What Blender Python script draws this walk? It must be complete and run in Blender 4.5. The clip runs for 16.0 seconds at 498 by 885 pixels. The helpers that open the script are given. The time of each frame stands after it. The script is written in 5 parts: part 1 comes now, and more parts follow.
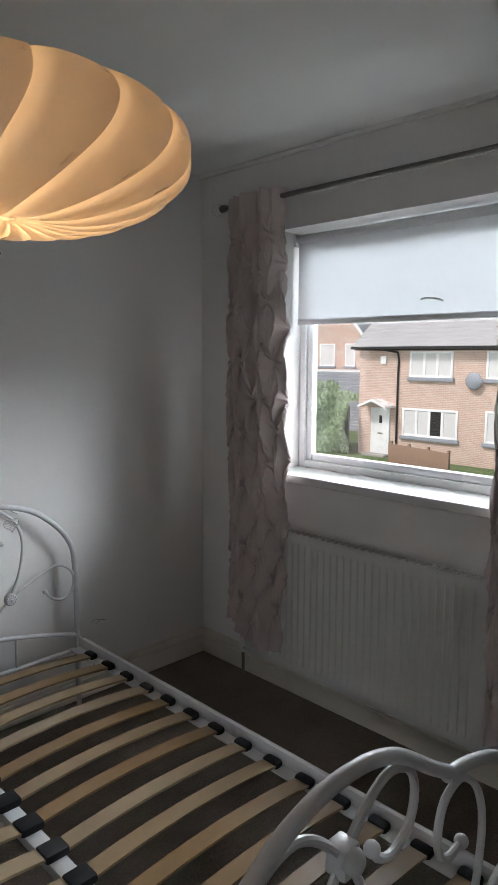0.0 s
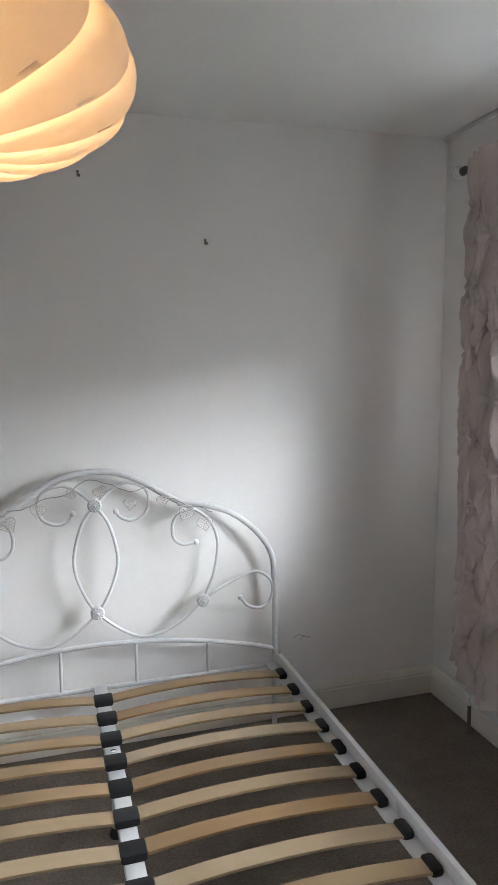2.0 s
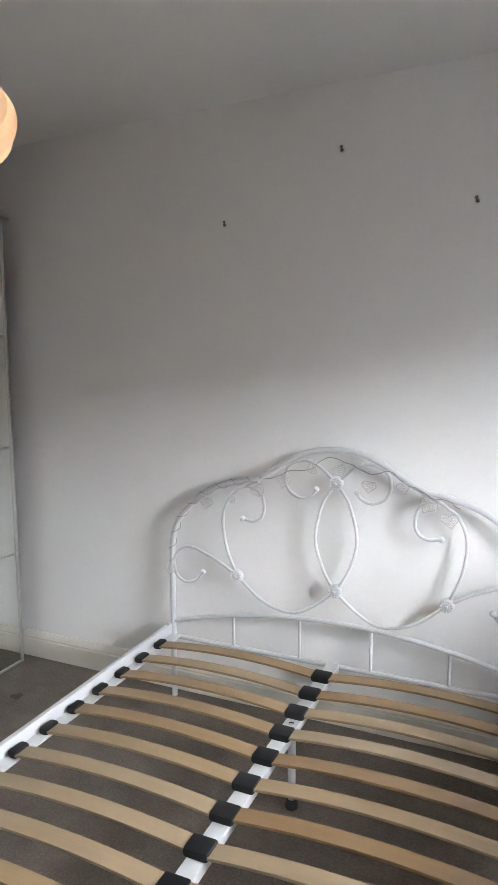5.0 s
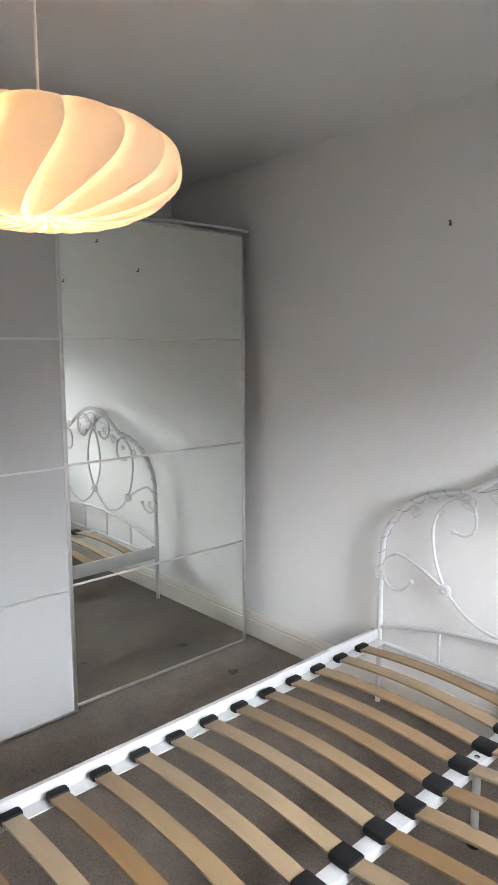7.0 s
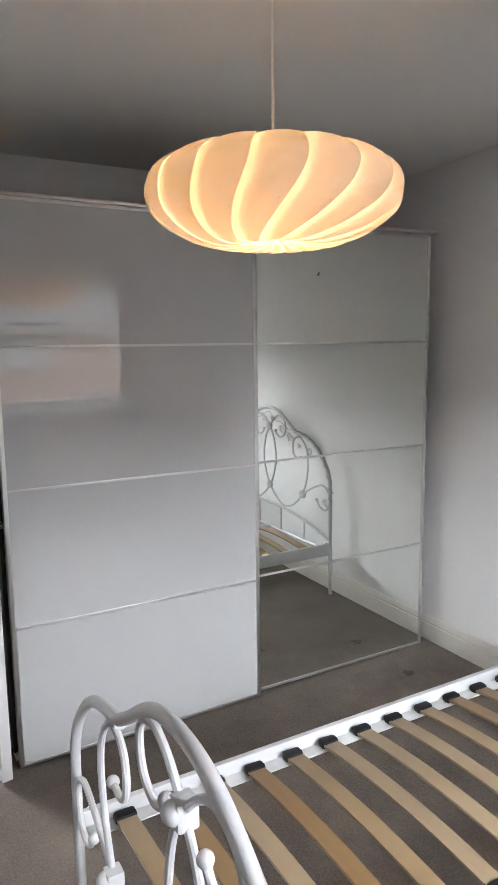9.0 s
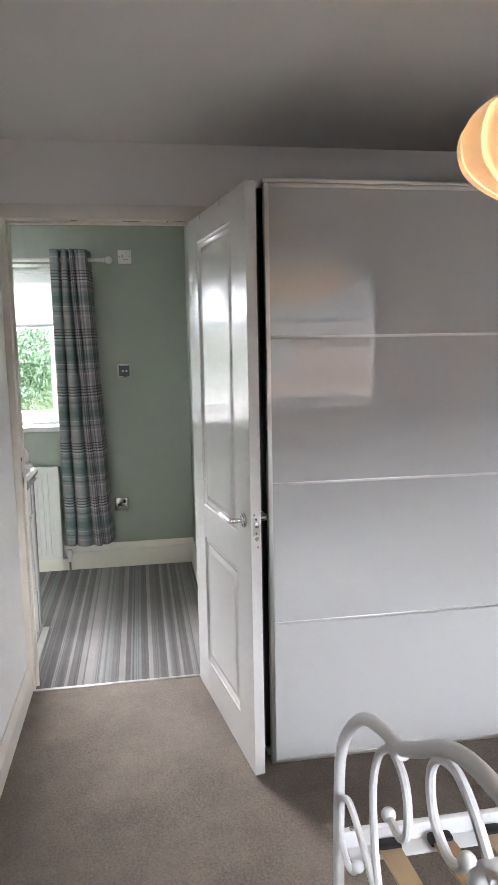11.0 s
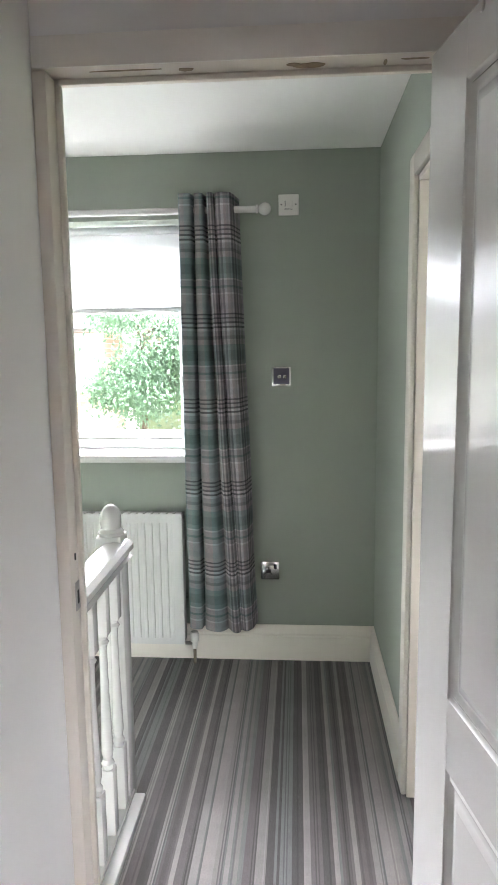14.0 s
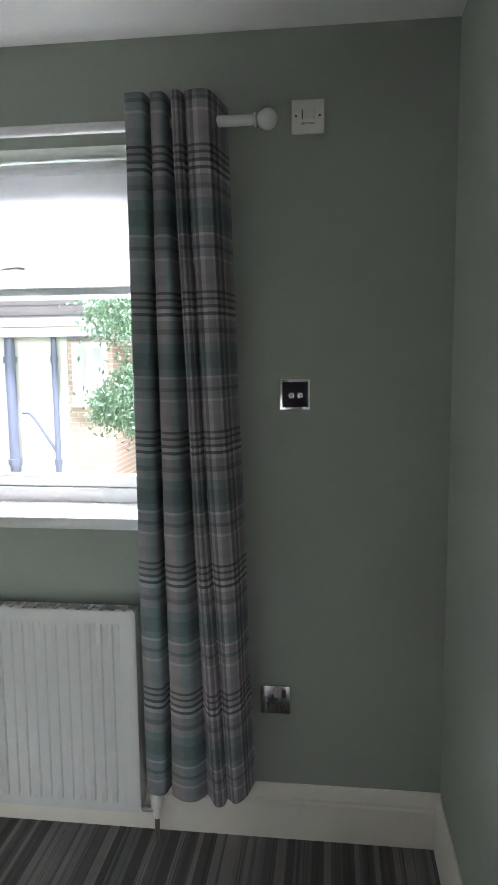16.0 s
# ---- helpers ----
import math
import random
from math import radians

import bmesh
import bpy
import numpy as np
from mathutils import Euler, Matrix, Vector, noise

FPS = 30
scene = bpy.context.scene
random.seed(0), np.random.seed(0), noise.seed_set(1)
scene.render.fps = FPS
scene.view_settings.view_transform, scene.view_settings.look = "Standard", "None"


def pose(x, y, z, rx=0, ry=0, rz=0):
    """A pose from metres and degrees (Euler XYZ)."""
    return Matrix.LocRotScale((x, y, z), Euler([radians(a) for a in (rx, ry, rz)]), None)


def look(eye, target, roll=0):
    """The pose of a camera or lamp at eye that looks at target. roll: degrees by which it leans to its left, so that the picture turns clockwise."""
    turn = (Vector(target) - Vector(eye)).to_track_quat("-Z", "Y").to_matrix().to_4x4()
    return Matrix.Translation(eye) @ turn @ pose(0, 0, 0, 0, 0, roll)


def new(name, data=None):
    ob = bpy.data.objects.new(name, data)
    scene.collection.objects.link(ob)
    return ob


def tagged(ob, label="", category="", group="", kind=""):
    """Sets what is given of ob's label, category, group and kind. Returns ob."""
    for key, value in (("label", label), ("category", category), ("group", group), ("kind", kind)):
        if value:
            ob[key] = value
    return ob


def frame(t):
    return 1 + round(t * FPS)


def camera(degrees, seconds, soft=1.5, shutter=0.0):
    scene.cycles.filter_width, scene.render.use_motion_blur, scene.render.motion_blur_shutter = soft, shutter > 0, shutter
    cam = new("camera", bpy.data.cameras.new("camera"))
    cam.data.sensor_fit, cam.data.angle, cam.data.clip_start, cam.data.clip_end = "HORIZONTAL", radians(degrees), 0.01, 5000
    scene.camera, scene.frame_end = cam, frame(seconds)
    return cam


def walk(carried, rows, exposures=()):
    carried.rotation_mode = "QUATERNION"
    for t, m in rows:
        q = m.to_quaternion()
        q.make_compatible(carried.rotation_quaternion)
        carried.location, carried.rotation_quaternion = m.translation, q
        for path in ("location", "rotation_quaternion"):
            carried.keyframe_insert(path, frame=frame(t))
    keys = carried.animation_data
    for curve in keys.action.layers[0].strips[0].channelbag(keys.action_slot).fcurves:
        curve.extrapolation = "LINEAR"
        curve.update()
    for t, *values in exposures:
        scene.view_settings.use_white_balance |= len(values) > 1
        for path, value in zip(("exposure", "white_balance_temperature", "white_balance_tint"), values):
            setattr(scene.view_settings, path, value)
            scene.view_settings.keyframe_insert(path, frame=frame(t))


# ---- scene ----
cam = camera(40.5, 16.0, soft=1.15)
PATH = [
    (0, (1.452, 0.498, 1.548), (2.846, 1.91, 1.296), 0.2),
    (0.5, (1.562, 0.529, 1.528), (2.736, 2.129, 1.281), 0.2),
    (1, (1.701, 0.542, 1.522), (2.665, 2.276, 1.272), 0.0),
    (1.5, (1.856, 0.548, 1.5), (2.654, 2.366, 1.256), -0.1),
    (2, (2.027, 0.548, 1.491), (2.617, 2.446, 1.259), -0.2),
    (2.5, (2.164, 0.569, 1.48), (2.462, 2.534, 1.255), 0.0),
    (3, (2.326, 0.612, 1.445), (2.39, 2.6, 1.237), -0.2),
    (3.2, (2.384, 0.627, 1.446), (2.376, 2.617, 1.239), -0.1),
    (5.3, (2.946, 0.705, 1.466), (2.017, 2.454, 1.189), -0.2),
    (5.5, (2.961, 0.716, 1.475), (1.954, 2.421, 1.196), -0.1),
    (6, (3.047, 0.786, 1.503), (1.802, 2.325, 1.218), -0.2),
    (6.5, (3.117, 0.831, 1.52), (1.734, 2.246, 1.231), -0.2),
    (7, (3.119, 0.826, 1.497), (1.66, 2.164, 1.215), -0.2),
    (7.5, (3.123, 0.765, 1.502), (1.599, 2.029, 1.22), -0.3),
    (8, (3.133, 0.711, 1.53), (1.549, 1.897, 1.241), -0.5),
    (8.5, (3.126, 0.7, 1.538), (1.475, 1.792, 1.25), -0.6),
    (9, (3.115, 0.683, 1.528), (1.387, 1.649, 1.239), -0.7),
    (9.5, (3.098, 0.661, 1.519), (1.292, 1.47, 1.232), -0.8),
    (10, (3.072, 0.66, 1.516), (1.201, 1.307, 1.232), -0.9),
    (10.2, (3.057, 0.663, 1.51), (1.164, 1.245, 1.229), -1.1),
    (12.3, (2.432, 0.565, 1.49), (0.453, 0.553, 1.206), -0.5),
    (12.5, (2.308, 0.582, 1.493), (0.328, 0.547, 1.21), -0.6),
    (13, (2.0, 0.608, 1.517), (0.022, 0.524, 1.232), -0.6),
    (13.5, (1.683, 0.591, 1.503), (-0.293, 0.465, 1.219), -0.6),
    (14, (1.368, 0.606, 1.492), (-0.607, 0.462, 1.212), -0.7),
    (14.5, (1.047, 0.627, 1.498), (-0.927, 0.466, 1.223), -0.5),
    (15, (0.742, 0.583, 1.496), (-1.23, 0.388, 1.223), -0.5),
    (15.5, (0.462, 0.604, 1.452), (-1.508, 0.369, 1.201), -0.5),
    (16, (0.205, 0.633, 1.456), (-1.765, 0.394, 1.215), -0.5),
]
EXPOSURE = [(0, -0.68, 6500, 12), (0.5, -0.28, 6500, 12), (1, 0.14, 6500, 12), (1.5, 0.35, 6500, 12), (2, 0.34, 6550, 12), (3, 0.24, 6600, 12), (5.5, 0.6, 6600, 14), (7, 0.72, 6600, 14), (8.5, 0.64, 6600, 15), (10, 0.6, 6600, 16), (12.5, 1.08, 6750, 17), (13.5, 0.95, 6700, 17), (14.5, 0.65, 6500, 17), (15, 0.28, 6400, 18), (15.5, -0.05, 6400, 19), (16, -0.13, 6400, 20)]
walk(cam, [(t, look(eye, target, roll)) for t, eye, target, roll in PATH], EXPOSURE)

# ---------------------------------------------------------------- light
world = bpy.data.worlds.new("sky")
world.use_nodes = True
scene.world = world
_sky = world.node_tree.nodes.new("ShaderNodeTexSky")
_sky.sky_type = "NISHITA"
_sky.sun_disc = False
_sky.sun_elevation, _sky.sun_rotation = radians(48), radians(285)
_sky.air_density, _sky.dust_density, _sky.ozone_density = 1.0, 3.0, 1.0
_bg = world.node_tree.nodes["Background"]
_bg.inputs["Strength"].default_value = 0.15
world.node_tree.links.new(_sky.outputs["Color"], _bg.inputs["Color"])


def lamp(name, kind, m, energy, color=(1, 1, 1)):
    ob = new(name, bpy.data.lights.new(name, kind))
    ob.matrix_world = m
    ob.data.energy, ob.data.color = energy, color
    return ob


sun = lamp("sun", "SUN", look((-8, 3, 10), (0, 0, 0)), 5.0, (1, 0.97, 0.93))
sun.data.angle = radians(14)
front_sky = lamp("sky_light_front", "AREA", look((10.0, 1.5, 4.3), (3.7, 2.0, 1.4)), 7000, (0.86, 0.94, 1.0))
front_sky.data.shape, front_sky.data.size, front_sky.data.size_y = "RECTANGLE", 17.0, 3.6
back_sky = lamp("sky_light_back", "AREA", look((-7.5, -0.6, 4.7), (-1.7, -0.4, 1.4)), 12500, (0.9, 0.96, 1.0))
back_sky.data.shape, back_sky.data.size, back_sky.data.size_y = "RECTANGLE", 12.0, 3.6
bulb_light = lamp("bulb_light", "POINT", pose(1.893, 1.43, 1.825), 3.3, (1, 0.66, 0.34))
bulb_light.data.shadow_soft_size = 0.04


# ---------------------------------------------------------------- materials
def nodes_of(name):
    m = bpy.data.materials.new(name)
    m.use_nodes = True
    return m, m.node_tree.nodes, m.node_tree.links, m.node_tree.nodes["Principled BSDF"]


def mixed(ns, ls, fac, a, b, blend="MIX"):
    n = ns.new("ShaderNodeMix")
    n.data_type, n.blend_type = "RGBA", blend
    for socket, v in ((n.inputs[0], fac), (n.inputs[6], a), (n.inputs[7], b)):
        if isinstance(v, (int, float)):
            socket.default_value = v
        elif isinstance(v, tuple):
            socket.default_value = (*v, 1)
        else:
            ls.new(v, socket)
    return n.outputs[2]


def noise_node(ns, ls, vec, scale, detail=4, rough=0.55):
    n = ns.new("ShaderNodeTexNoise")
    n.inputs["Scale"].default_value, n.inputs["Detail"].default_value, n.inputs["Roughness"].default_value = scale, detail, rough
    ls.new(vec, n.inputs["Vector"])
    return n.outputs["Fac"]


def mat(name, color, rough=0.5, metal=0.0, var=0.08, scale=3.0, bump=0.1, fine=180.0, coat=0.0, spec=0.5, stretch=(1, 1, 1), rand=0.0):
    """Paint, metal, plastic or cloth: blotches at one scale, grain at another, slight relief and gloss changes."""
    m, ns, ls, p = nodes_of(name)
    tc = ns.new("ShaderNodeTexCoord")
    mp = ns.new("ShaderNodeMapping")
    mp.inputs["Scale"].default_value = stretch
    ls.new(tc.outputs["Object"], mp.inputs["Vector"])
    big = noise_node(ns, ls, mp.outputs[0], scale)
    small = noise_node(ns, ls, mp.outputs[0], fine, 3)
    dark = tuple(c * (1 - var) for c in color)
    light = tuple(min(1, c * (1 + var)) for c in color)
    c1 = mixed(ns, ls, big, dark, light)
    c2 = mixed(ns, ls, 0.35, c1, mixed(ns, ls, small, dark, light))
    if rand:
        info = ns.new("ShaderNodeObjectInfo")
        hsv = ns.new("ShaderNodeHueSaturation")
        mr = ns.new("ShaderNodeMapRange")
        mr.inputs["To Min"].default_value, mr.inputs["To Max"].default_value = 1 - rand, 1 + rand
        ls.new(info.outputs["Random"], mr.inputs["Value"])
        ls.new(mr.outputs[0], hsv.inputs["Value"])
        ls.new(c2, hsv.inputs["Color"])
        c2 = hsv.outputs[0]
    ls.new(c2, p.inputs["Base Color"])
    r = ns.new("ShaderNodeMapRange")
    r.inputs["To Min"].default_value, r.inputs["To Max"].default_value = rough - min(0.06, rough * 0.4), min(1, rough + min(0.06, rough * 0.4))
    ls.new(big, r.inputs["Value"])
    ls.new(r.outputs[0], p.inputs["Roughness"])
    p.inputs["Metallic"].default_value = metal
    p.inputs["Specular IOR Level"].default_value = spec
    p.inputs["Coat Weight"].default_value, p.inputs["Coat Roughness"].default_value = coat, 0.08
    if bump:
        b = ns.new("ShaderNodeBump")
        b.inputs["Strength"].default_value, b.inputs["Distance"].default_value = bump, 0.002
        ls.new(small, b.inputs["Height"])
        ls.new(b.outputs[0], p.inputs["Normal"])
    return m


def plaster(name, color):
    """Rolled emulsion paint: roller stipple, faint patches and scuffs."""
    m, ns, ls, p = nodes_of(name)
    tc = ns.new("ShaderNodeTexCoord")
    v = tc.outputs["Object"]
    big, mid, fine = noise_node(ns, ls, v, 0.9, 3), noise_node(ns, ls, v, 7.0, 5), noise_node(ns, ls, v, 260, 2)
    c = mixed(ns, ls, big, tuple(x * 0.95 for x in color), tuple(min(1, x * 1.04) for x in color))
    ramp = ns.new("ShaderNodeValToRGB")
    ramp.color_ramp.elements[0].position, ramp.color_ramp.elements[1].position = 0.62, 0.78
    ls.new(mid, ramp.inputs[0])
    sc = ns.new("ShaderNodeMath")
    sc.operation = "MULTIPLY"
    sc.inputs[1].default_value = 0.12
    ls.new(ramp.outputs[0], sc.inputs[0])
    c = mixed(ns, ls, sc.outputs[0], c, tuple(x * 0.78 for x in color))
    ls.new(c, p.inputs["Base Color"])
    p.inputs["Roughness"].default_value = 0.75
    p.inputs["Specular IOR Level"].default_value = 0.25
    b = ns.new("ShaderNodeBump")
    b.inputs["Strength"].default_value, b.inputs["Distance"].default_value = 0.12, 0.002
    ls.new(mixed(ns, ls, 0.35, fine, mid), b.inputs["Height"])
    ls.new(b.outputs[0], p.inputs["Normal"])
    return m


def carpet_plain(name, color):
    m, ns, ls, p = nodes_of(name)
    tc = ns.new("ShaderNodeTexCoord")
    v = tc.outputs["Object"]
    big, mid, fine = noise_node(ns, ls, v, 3.0, 6, 0.7), noise_node(ns, ls, v, 26, 6, 0.8), noise_node(ns, ls, v, 120, 4, 0.8)
    wear = ns.new("ShaderNodeMapRange")
    wear.inputs["From Min"].default_value, wear.inputs["From Max"].default_value = 0.36, 0.66
    ls.new(big, wear.inputs["Value"])
    tuft = ns.new("ShaderNodeMapRange")
    tuft.inputs["From Min"].default_value, tuft.inputs["From Max"].default_value = 0.34, 0.66
    ls.new(fine, tuft.inputs["Value"])
    c = mixed(ns, ls, wear.outputs[0], tuple(x * 0.34 for x in color), (color[0] * 1.7, color[1] * 1.76, color[2] * 1.85))
    c = mixed(ns, ls, 0.45, c, mixed(ns, ls, mid, tuple(x * 0.1 for x in color), tuple(x * 2.0 for x in color)))
    c = mixed(ns, ls, 0.45, c, mixed(ns, ls, tuft.outputs[0], tuple(x * 0.25 for x in color), tuple(x * 1.8 for x in color)))
    ls.new(c, p.inputs["Base Color"])
    p.inputs["Roughness"].default_value = 0.95
    p.inputs["Specular IOR Level"].default_value = 0.1
    p.inputs["Sheen Weight"].default_value = 0.15
    b = ns.new("ShaderNodeBump")
    b.inputs["Strength"].default_value, b.inputs["Distance"].default_value = 0.7, 0.005
    ls.new(mixed(ns, ls, 0.4, fine, mid), b.inputs["Height"])
    ls.new(b.outputs[0], p.inputs["Normal"])
    return m


def fract_of(ns, ls, value, period, offset=0.0):
    a = ns.new("ShaderNodeMath")
    a.operation = "MULTIPLY_ADD"
    a.inputs[1].default_value, a.inputs[2].default_value = 1 / period, offset
    ls.new(value, a.inputs[0])
    f = ns.new("ShaderNodeMath")
    f.operation = "FRACT"
    ls.new(a.outputs[0], f.inputs[0])
    return f.outputs[0]


def bands(ns, ls, value, stops):
    r = ns.new("ShaderNodeValToRGB")
    cr = r.color_ramp
    cr.interpolation = "CONSTANT"
    while len(cr.elements) < len(stops):
        cr.elements.new(0.5)
    for e, (pos, c) in zip(cr.elements, stops):
        e.position, e.color = pos, (*c, 1)
    ls.new(value, r.inputs[0])
    return r.outputs[0]


def carpet_striped(name):
    """Woven stripes that run towards the window, in greys with thin black lines."""
    m, ns, ls, p = nodes_of(name)
    tc = ns.new("ShaderNodeTexCoord")
    sep = ns.new("ShaderNodeSeparateXYZ")
    ls.new(tc.outputs["Object"], sep.inputs[0])
    rng = random.Random(4)
    tones = [(0.33, 0.325, 0.32), (0.15, 0.143, 0.141), (0.26, 0.255, 0.252), (0.35, 0.342, 0.335), (0.095, 0.09, 0.09), (0.2, 0.217, 0.213), (0.29, 0.282, 0.277), (0.17, 0.163, 0.161), (0.115, 0.108, 0.107)]
    stops, x = [], 0.0
    last = None
    while len(stops) < 31:
        c = rng.choice([t for t in tones if t != last])
        stops.append((x, c))
        last = c
        x += rng.choice((0.008, 0.01, 0.014, 0.022, 0.034))
    stops = [(s / x, c) for s, c in stops]
    c = bands(ns, ls, fract_of(ns, ls, sep.outputs[1], 0.53, 0.55), stops)
    pin = bands(ns, ls, fract_of(ns, ls, sep.outputs[1], 0.0935, 0.3), [(0, (1, 1, 1)), (0.3, (0.3, 0.29, 0.29)), (0.34, (1.1, 1.1, 1.1)), (0.39, (0.35, 0.34, 0.34)), (0.43, (1, 1, 1)), (0.72, (0.55, 0.53, 0.53)), (0.78, (1.1, 1.08, 1.06))])
    c = mixed(ns, ls, 0.55, c, pin, "MULTIPLY")
    v = tc.outputs["Object"]
    fine, mid = noise_node(ns, ls, v, 210, 4, 0.75), noise_node(ns, ls, v, 7, 6, 0.7)
    c = mixed(ns, ls, 0.6, c, mixed(ns, ls, fine, (0.1, 0.1, 0.1), (1.9, 1.9, 1.9)), "MULTIPLY")
    c = mixed(ns, ls, 1.0, c, mixed(ns, ls, mid, (0.36, 0.335, 0.335), (0.78, 0.74, 0.73)), "MULTIPLY")
    ls.new(c, p.inputs["Base Color"])
    p.inputs["Roughness"].default_value = 0.92
    p.inputs["Specular IOR Level"].default_value = 0.15
    p.inputs["Sheen Weight"].default_value = 0.2
    b = ns.new("ShaderNodeBump")
    b.inputs["Strength"].default_value, b.inputs["Distance"].default_value = 0.5, 0.003
    ls.new(fine, b.inputs["Height"])
    ls.new(b.outputs[0], p.inputs["Normal"])
    return m


def tartan(name):
    m, ns, ls, p = nodes_of(name)
    uv = ns.new("ShaderNodeUVMap")
    uv.uv_map = "cloth"
    tc = ns.new("ShaderNodeTexCoord")
    sep = ns.new("ShaderNodeSeparateXYZ")
    ls.new(uv.outputs[0], sep.inputs[0])
    grey, pale, dark, teal, rose = (0.215, 0.211, 0.22), (0.32, 0.312, 0.318), (0.095, 0.093, 0.098), (0.155, 0.185, 0.186), (0.245, 0.23, 0.236)
    deep = (0.12, 0.148, 0.149)
    weft = [(0, dark), (0.018, rose), (0.045, dark), (0.066, rose), (0.095, dark), (0.118, pale), (0.148, dark), (0.17, pale), (0.2, grey), (0.26, (0.15, 0.15, 0.155)), (0.3, rose), (0.36, teal), (0.43, deep), (0.55, teal), (0.6, pale), (0.618, grey), (0.68, deep), (0.71, grey), (0.765, pale), (0.785, rose), (0.88, grey), (0.95, rose)]
    one, hi, lo, cool, warm = (1, 1, 1), (1.38, 1.36, 1.38), (0.64, 0.61, 0.63), (0.84, 1.0, 1.0), (1.06, 0.99, 0.98)
    warp = [(0, cool), (0.06, one), (0.09, cool), (0.2, lo), (0.208, cool), (0.28, warm), (0.34, cool), (0.42, one), (0.47, warm)]
    warp += [(0.52 + 0.0215 * k, (hi, lo, (1.15, 1.06, 1.08), lo, hi, warm, one)[k % 7]) for k in range(22)]
    a = bands(ns, ls, fract_of(ns, ls, sep.outputs[1], 0.366, 0.645), weft)
    b = bands(ns, ls, sep.outputs[0], warp)
    c = mixed(ns, ls, 1.0, a, b, "MULTIPLY")
    w = ns.new("ShaderNodeTexWave")
    w.bands_direction = "DIAGONAL"
    w.inputs["Scale"].default_value = 130
    ls.new(uv.outputs[0], w.inputs["Vector"])
    soft = noise_node(ns, ls, tc.outputs["Object"], 45, 4)
    c = mixed(ns, ls, 0.3, c, mixed(ns, ls, w.outputs["Fac"], (0.5, 0.5, 0.5), (1.4, 1.4, 1.4)), "MULTIPLY")
    c = mixed(ns, ls, 0.3, c, mixed(ns, ls, soft, (0.5, 0.5, 0.5), (1.5, 1.5, 1.5)), "MULTIPLY")
    ls.new(c, p.inputs["Base Color"])
    p.inputs["Roughness"].default_value = 0.9
    p.inputs["Specular IOR Level"].default_value = 0.15
    p.inputs["Sheen Weight"].default_value = 0.1
    bp = ns.new("ShaderNodeBump")
    bp.inputs["Strength"].default_value, bp.inputs["Distance"].default_value = 0.3, 0.001
    ls.new(w.outputs["Fac"], bp.inputs["Height"])
    ls.new(bp.outputs[0], p.inputs["Normal"])
    return m


def thin_cloth(name, color, through_color, share, grain=500.0):
    """Cloth or film that lets part of the light through."""
    m, ns, ls, p = nodes_of(name)
    out = ns["Material Output"]
    tc = ns.new("ShaderNodeTexCoord")
    n = noise_node(ns, ls, tc.outputs["Object"], grain, 3)
    big = noise_node(ns, ls, tc.outputs["Object"], 5, 3)
    d, t, mx = ns.new("ShaderNodeBsdfDiffuse"), ns.new("ShaderNodeBsdfTranslucent"), ns.new("ShaderNodeMixShader")
    ls.new(mixed(ns, ls, n, tuple(c * 0.94 for c in color), color), d.inputs[0])
    ls.new(mixed(ns, ls, big, tuple(c * 0.93 for c in through_color), through_color), t.inputs[0])
    mx.inputs[0].default_value = share
    ls.new(d.outputs[0], mx.inputs[1])
    ls.new(t.outputs[0], mx.inputs[2])
    ls.new(mx.outputs[0], out.inputs["Surface"])
    return m


def wood_slat(name):
    m, ns, ls, p = nodes_of(name)
    tc, info = ns.new("ShaderNodeTexCoord"), ns.new("ShaderNodeObjectInfo")
    add = ns.new("ShaderNodeVectorMath")
    add.operation = "MULTIPLY_ADD"
    add.inputs[1].default_value = (1.2, 26, 26)
    ls.new(tc.outputs["Object"], add.inputs[0])
    cmb = ns.new("ShaderNodeCombineXYZ")
    k = ns.new("ShaderNodeMath")
    k.operation = "MULTIPLY"
    k.inputs[1].default_value = 37
    ls.new(info.outputs["Random"], k.inputs[0])
    ls.new(k.outputs[0], cmb.inputs[0])
    ls.new(k.outputs[0], cmb.inputs[1])
    ls.new(cmb.outputs[0], add.inputs[2])
    g1, g2 = noise_node(ns, ls, add.outputs[0], 2.2, 6, 0.65), noise_node(ns, ls, add.outputs[0], 14, 3)
    tone = bands(ns, ls, info.outputs["Random"], [(0, (0.32, 0.242, 0.152)), (0.22, (0.265, 0.172, 0.084)), (0.4, (0.295, 0.21, 0.12)), (0.58, (0.245, 0.152, 0.07)), (0.7, (0.33, 0.248, 0.158)), (0.86, (0.27, 0.178, 0.09))])
    c = mixed(ns, ls, 0.55, tone, mixed(ns, ls, g1, (0.72, 0.66, 0.58), (1.15, 1.12, 1.08)), "MULTIPLY")
    c = mixed(ns, ls, 0.2, c, mixed(ns, ls, g2, (0.6, 0.55, 0.5), (1.2, 1.2, 1.2)), "MULTIPLY")
    ls.new(c, p.inputs["Base Color"])
    p.inputs["Roughness"].default_value = 0.3
    p.inputs["Specular IOR Level"].default_value = 0.65
    b = ns.new("ShaderNodeBump")
    b.inputs["Strength"].default_value, b.inputs["Distance"].default_value = 0.15, 0.001
    ls.new(g1, b.inputs["Height"])
    ls.new(b.outputs[0], p.inputs["Normal"])
    return m


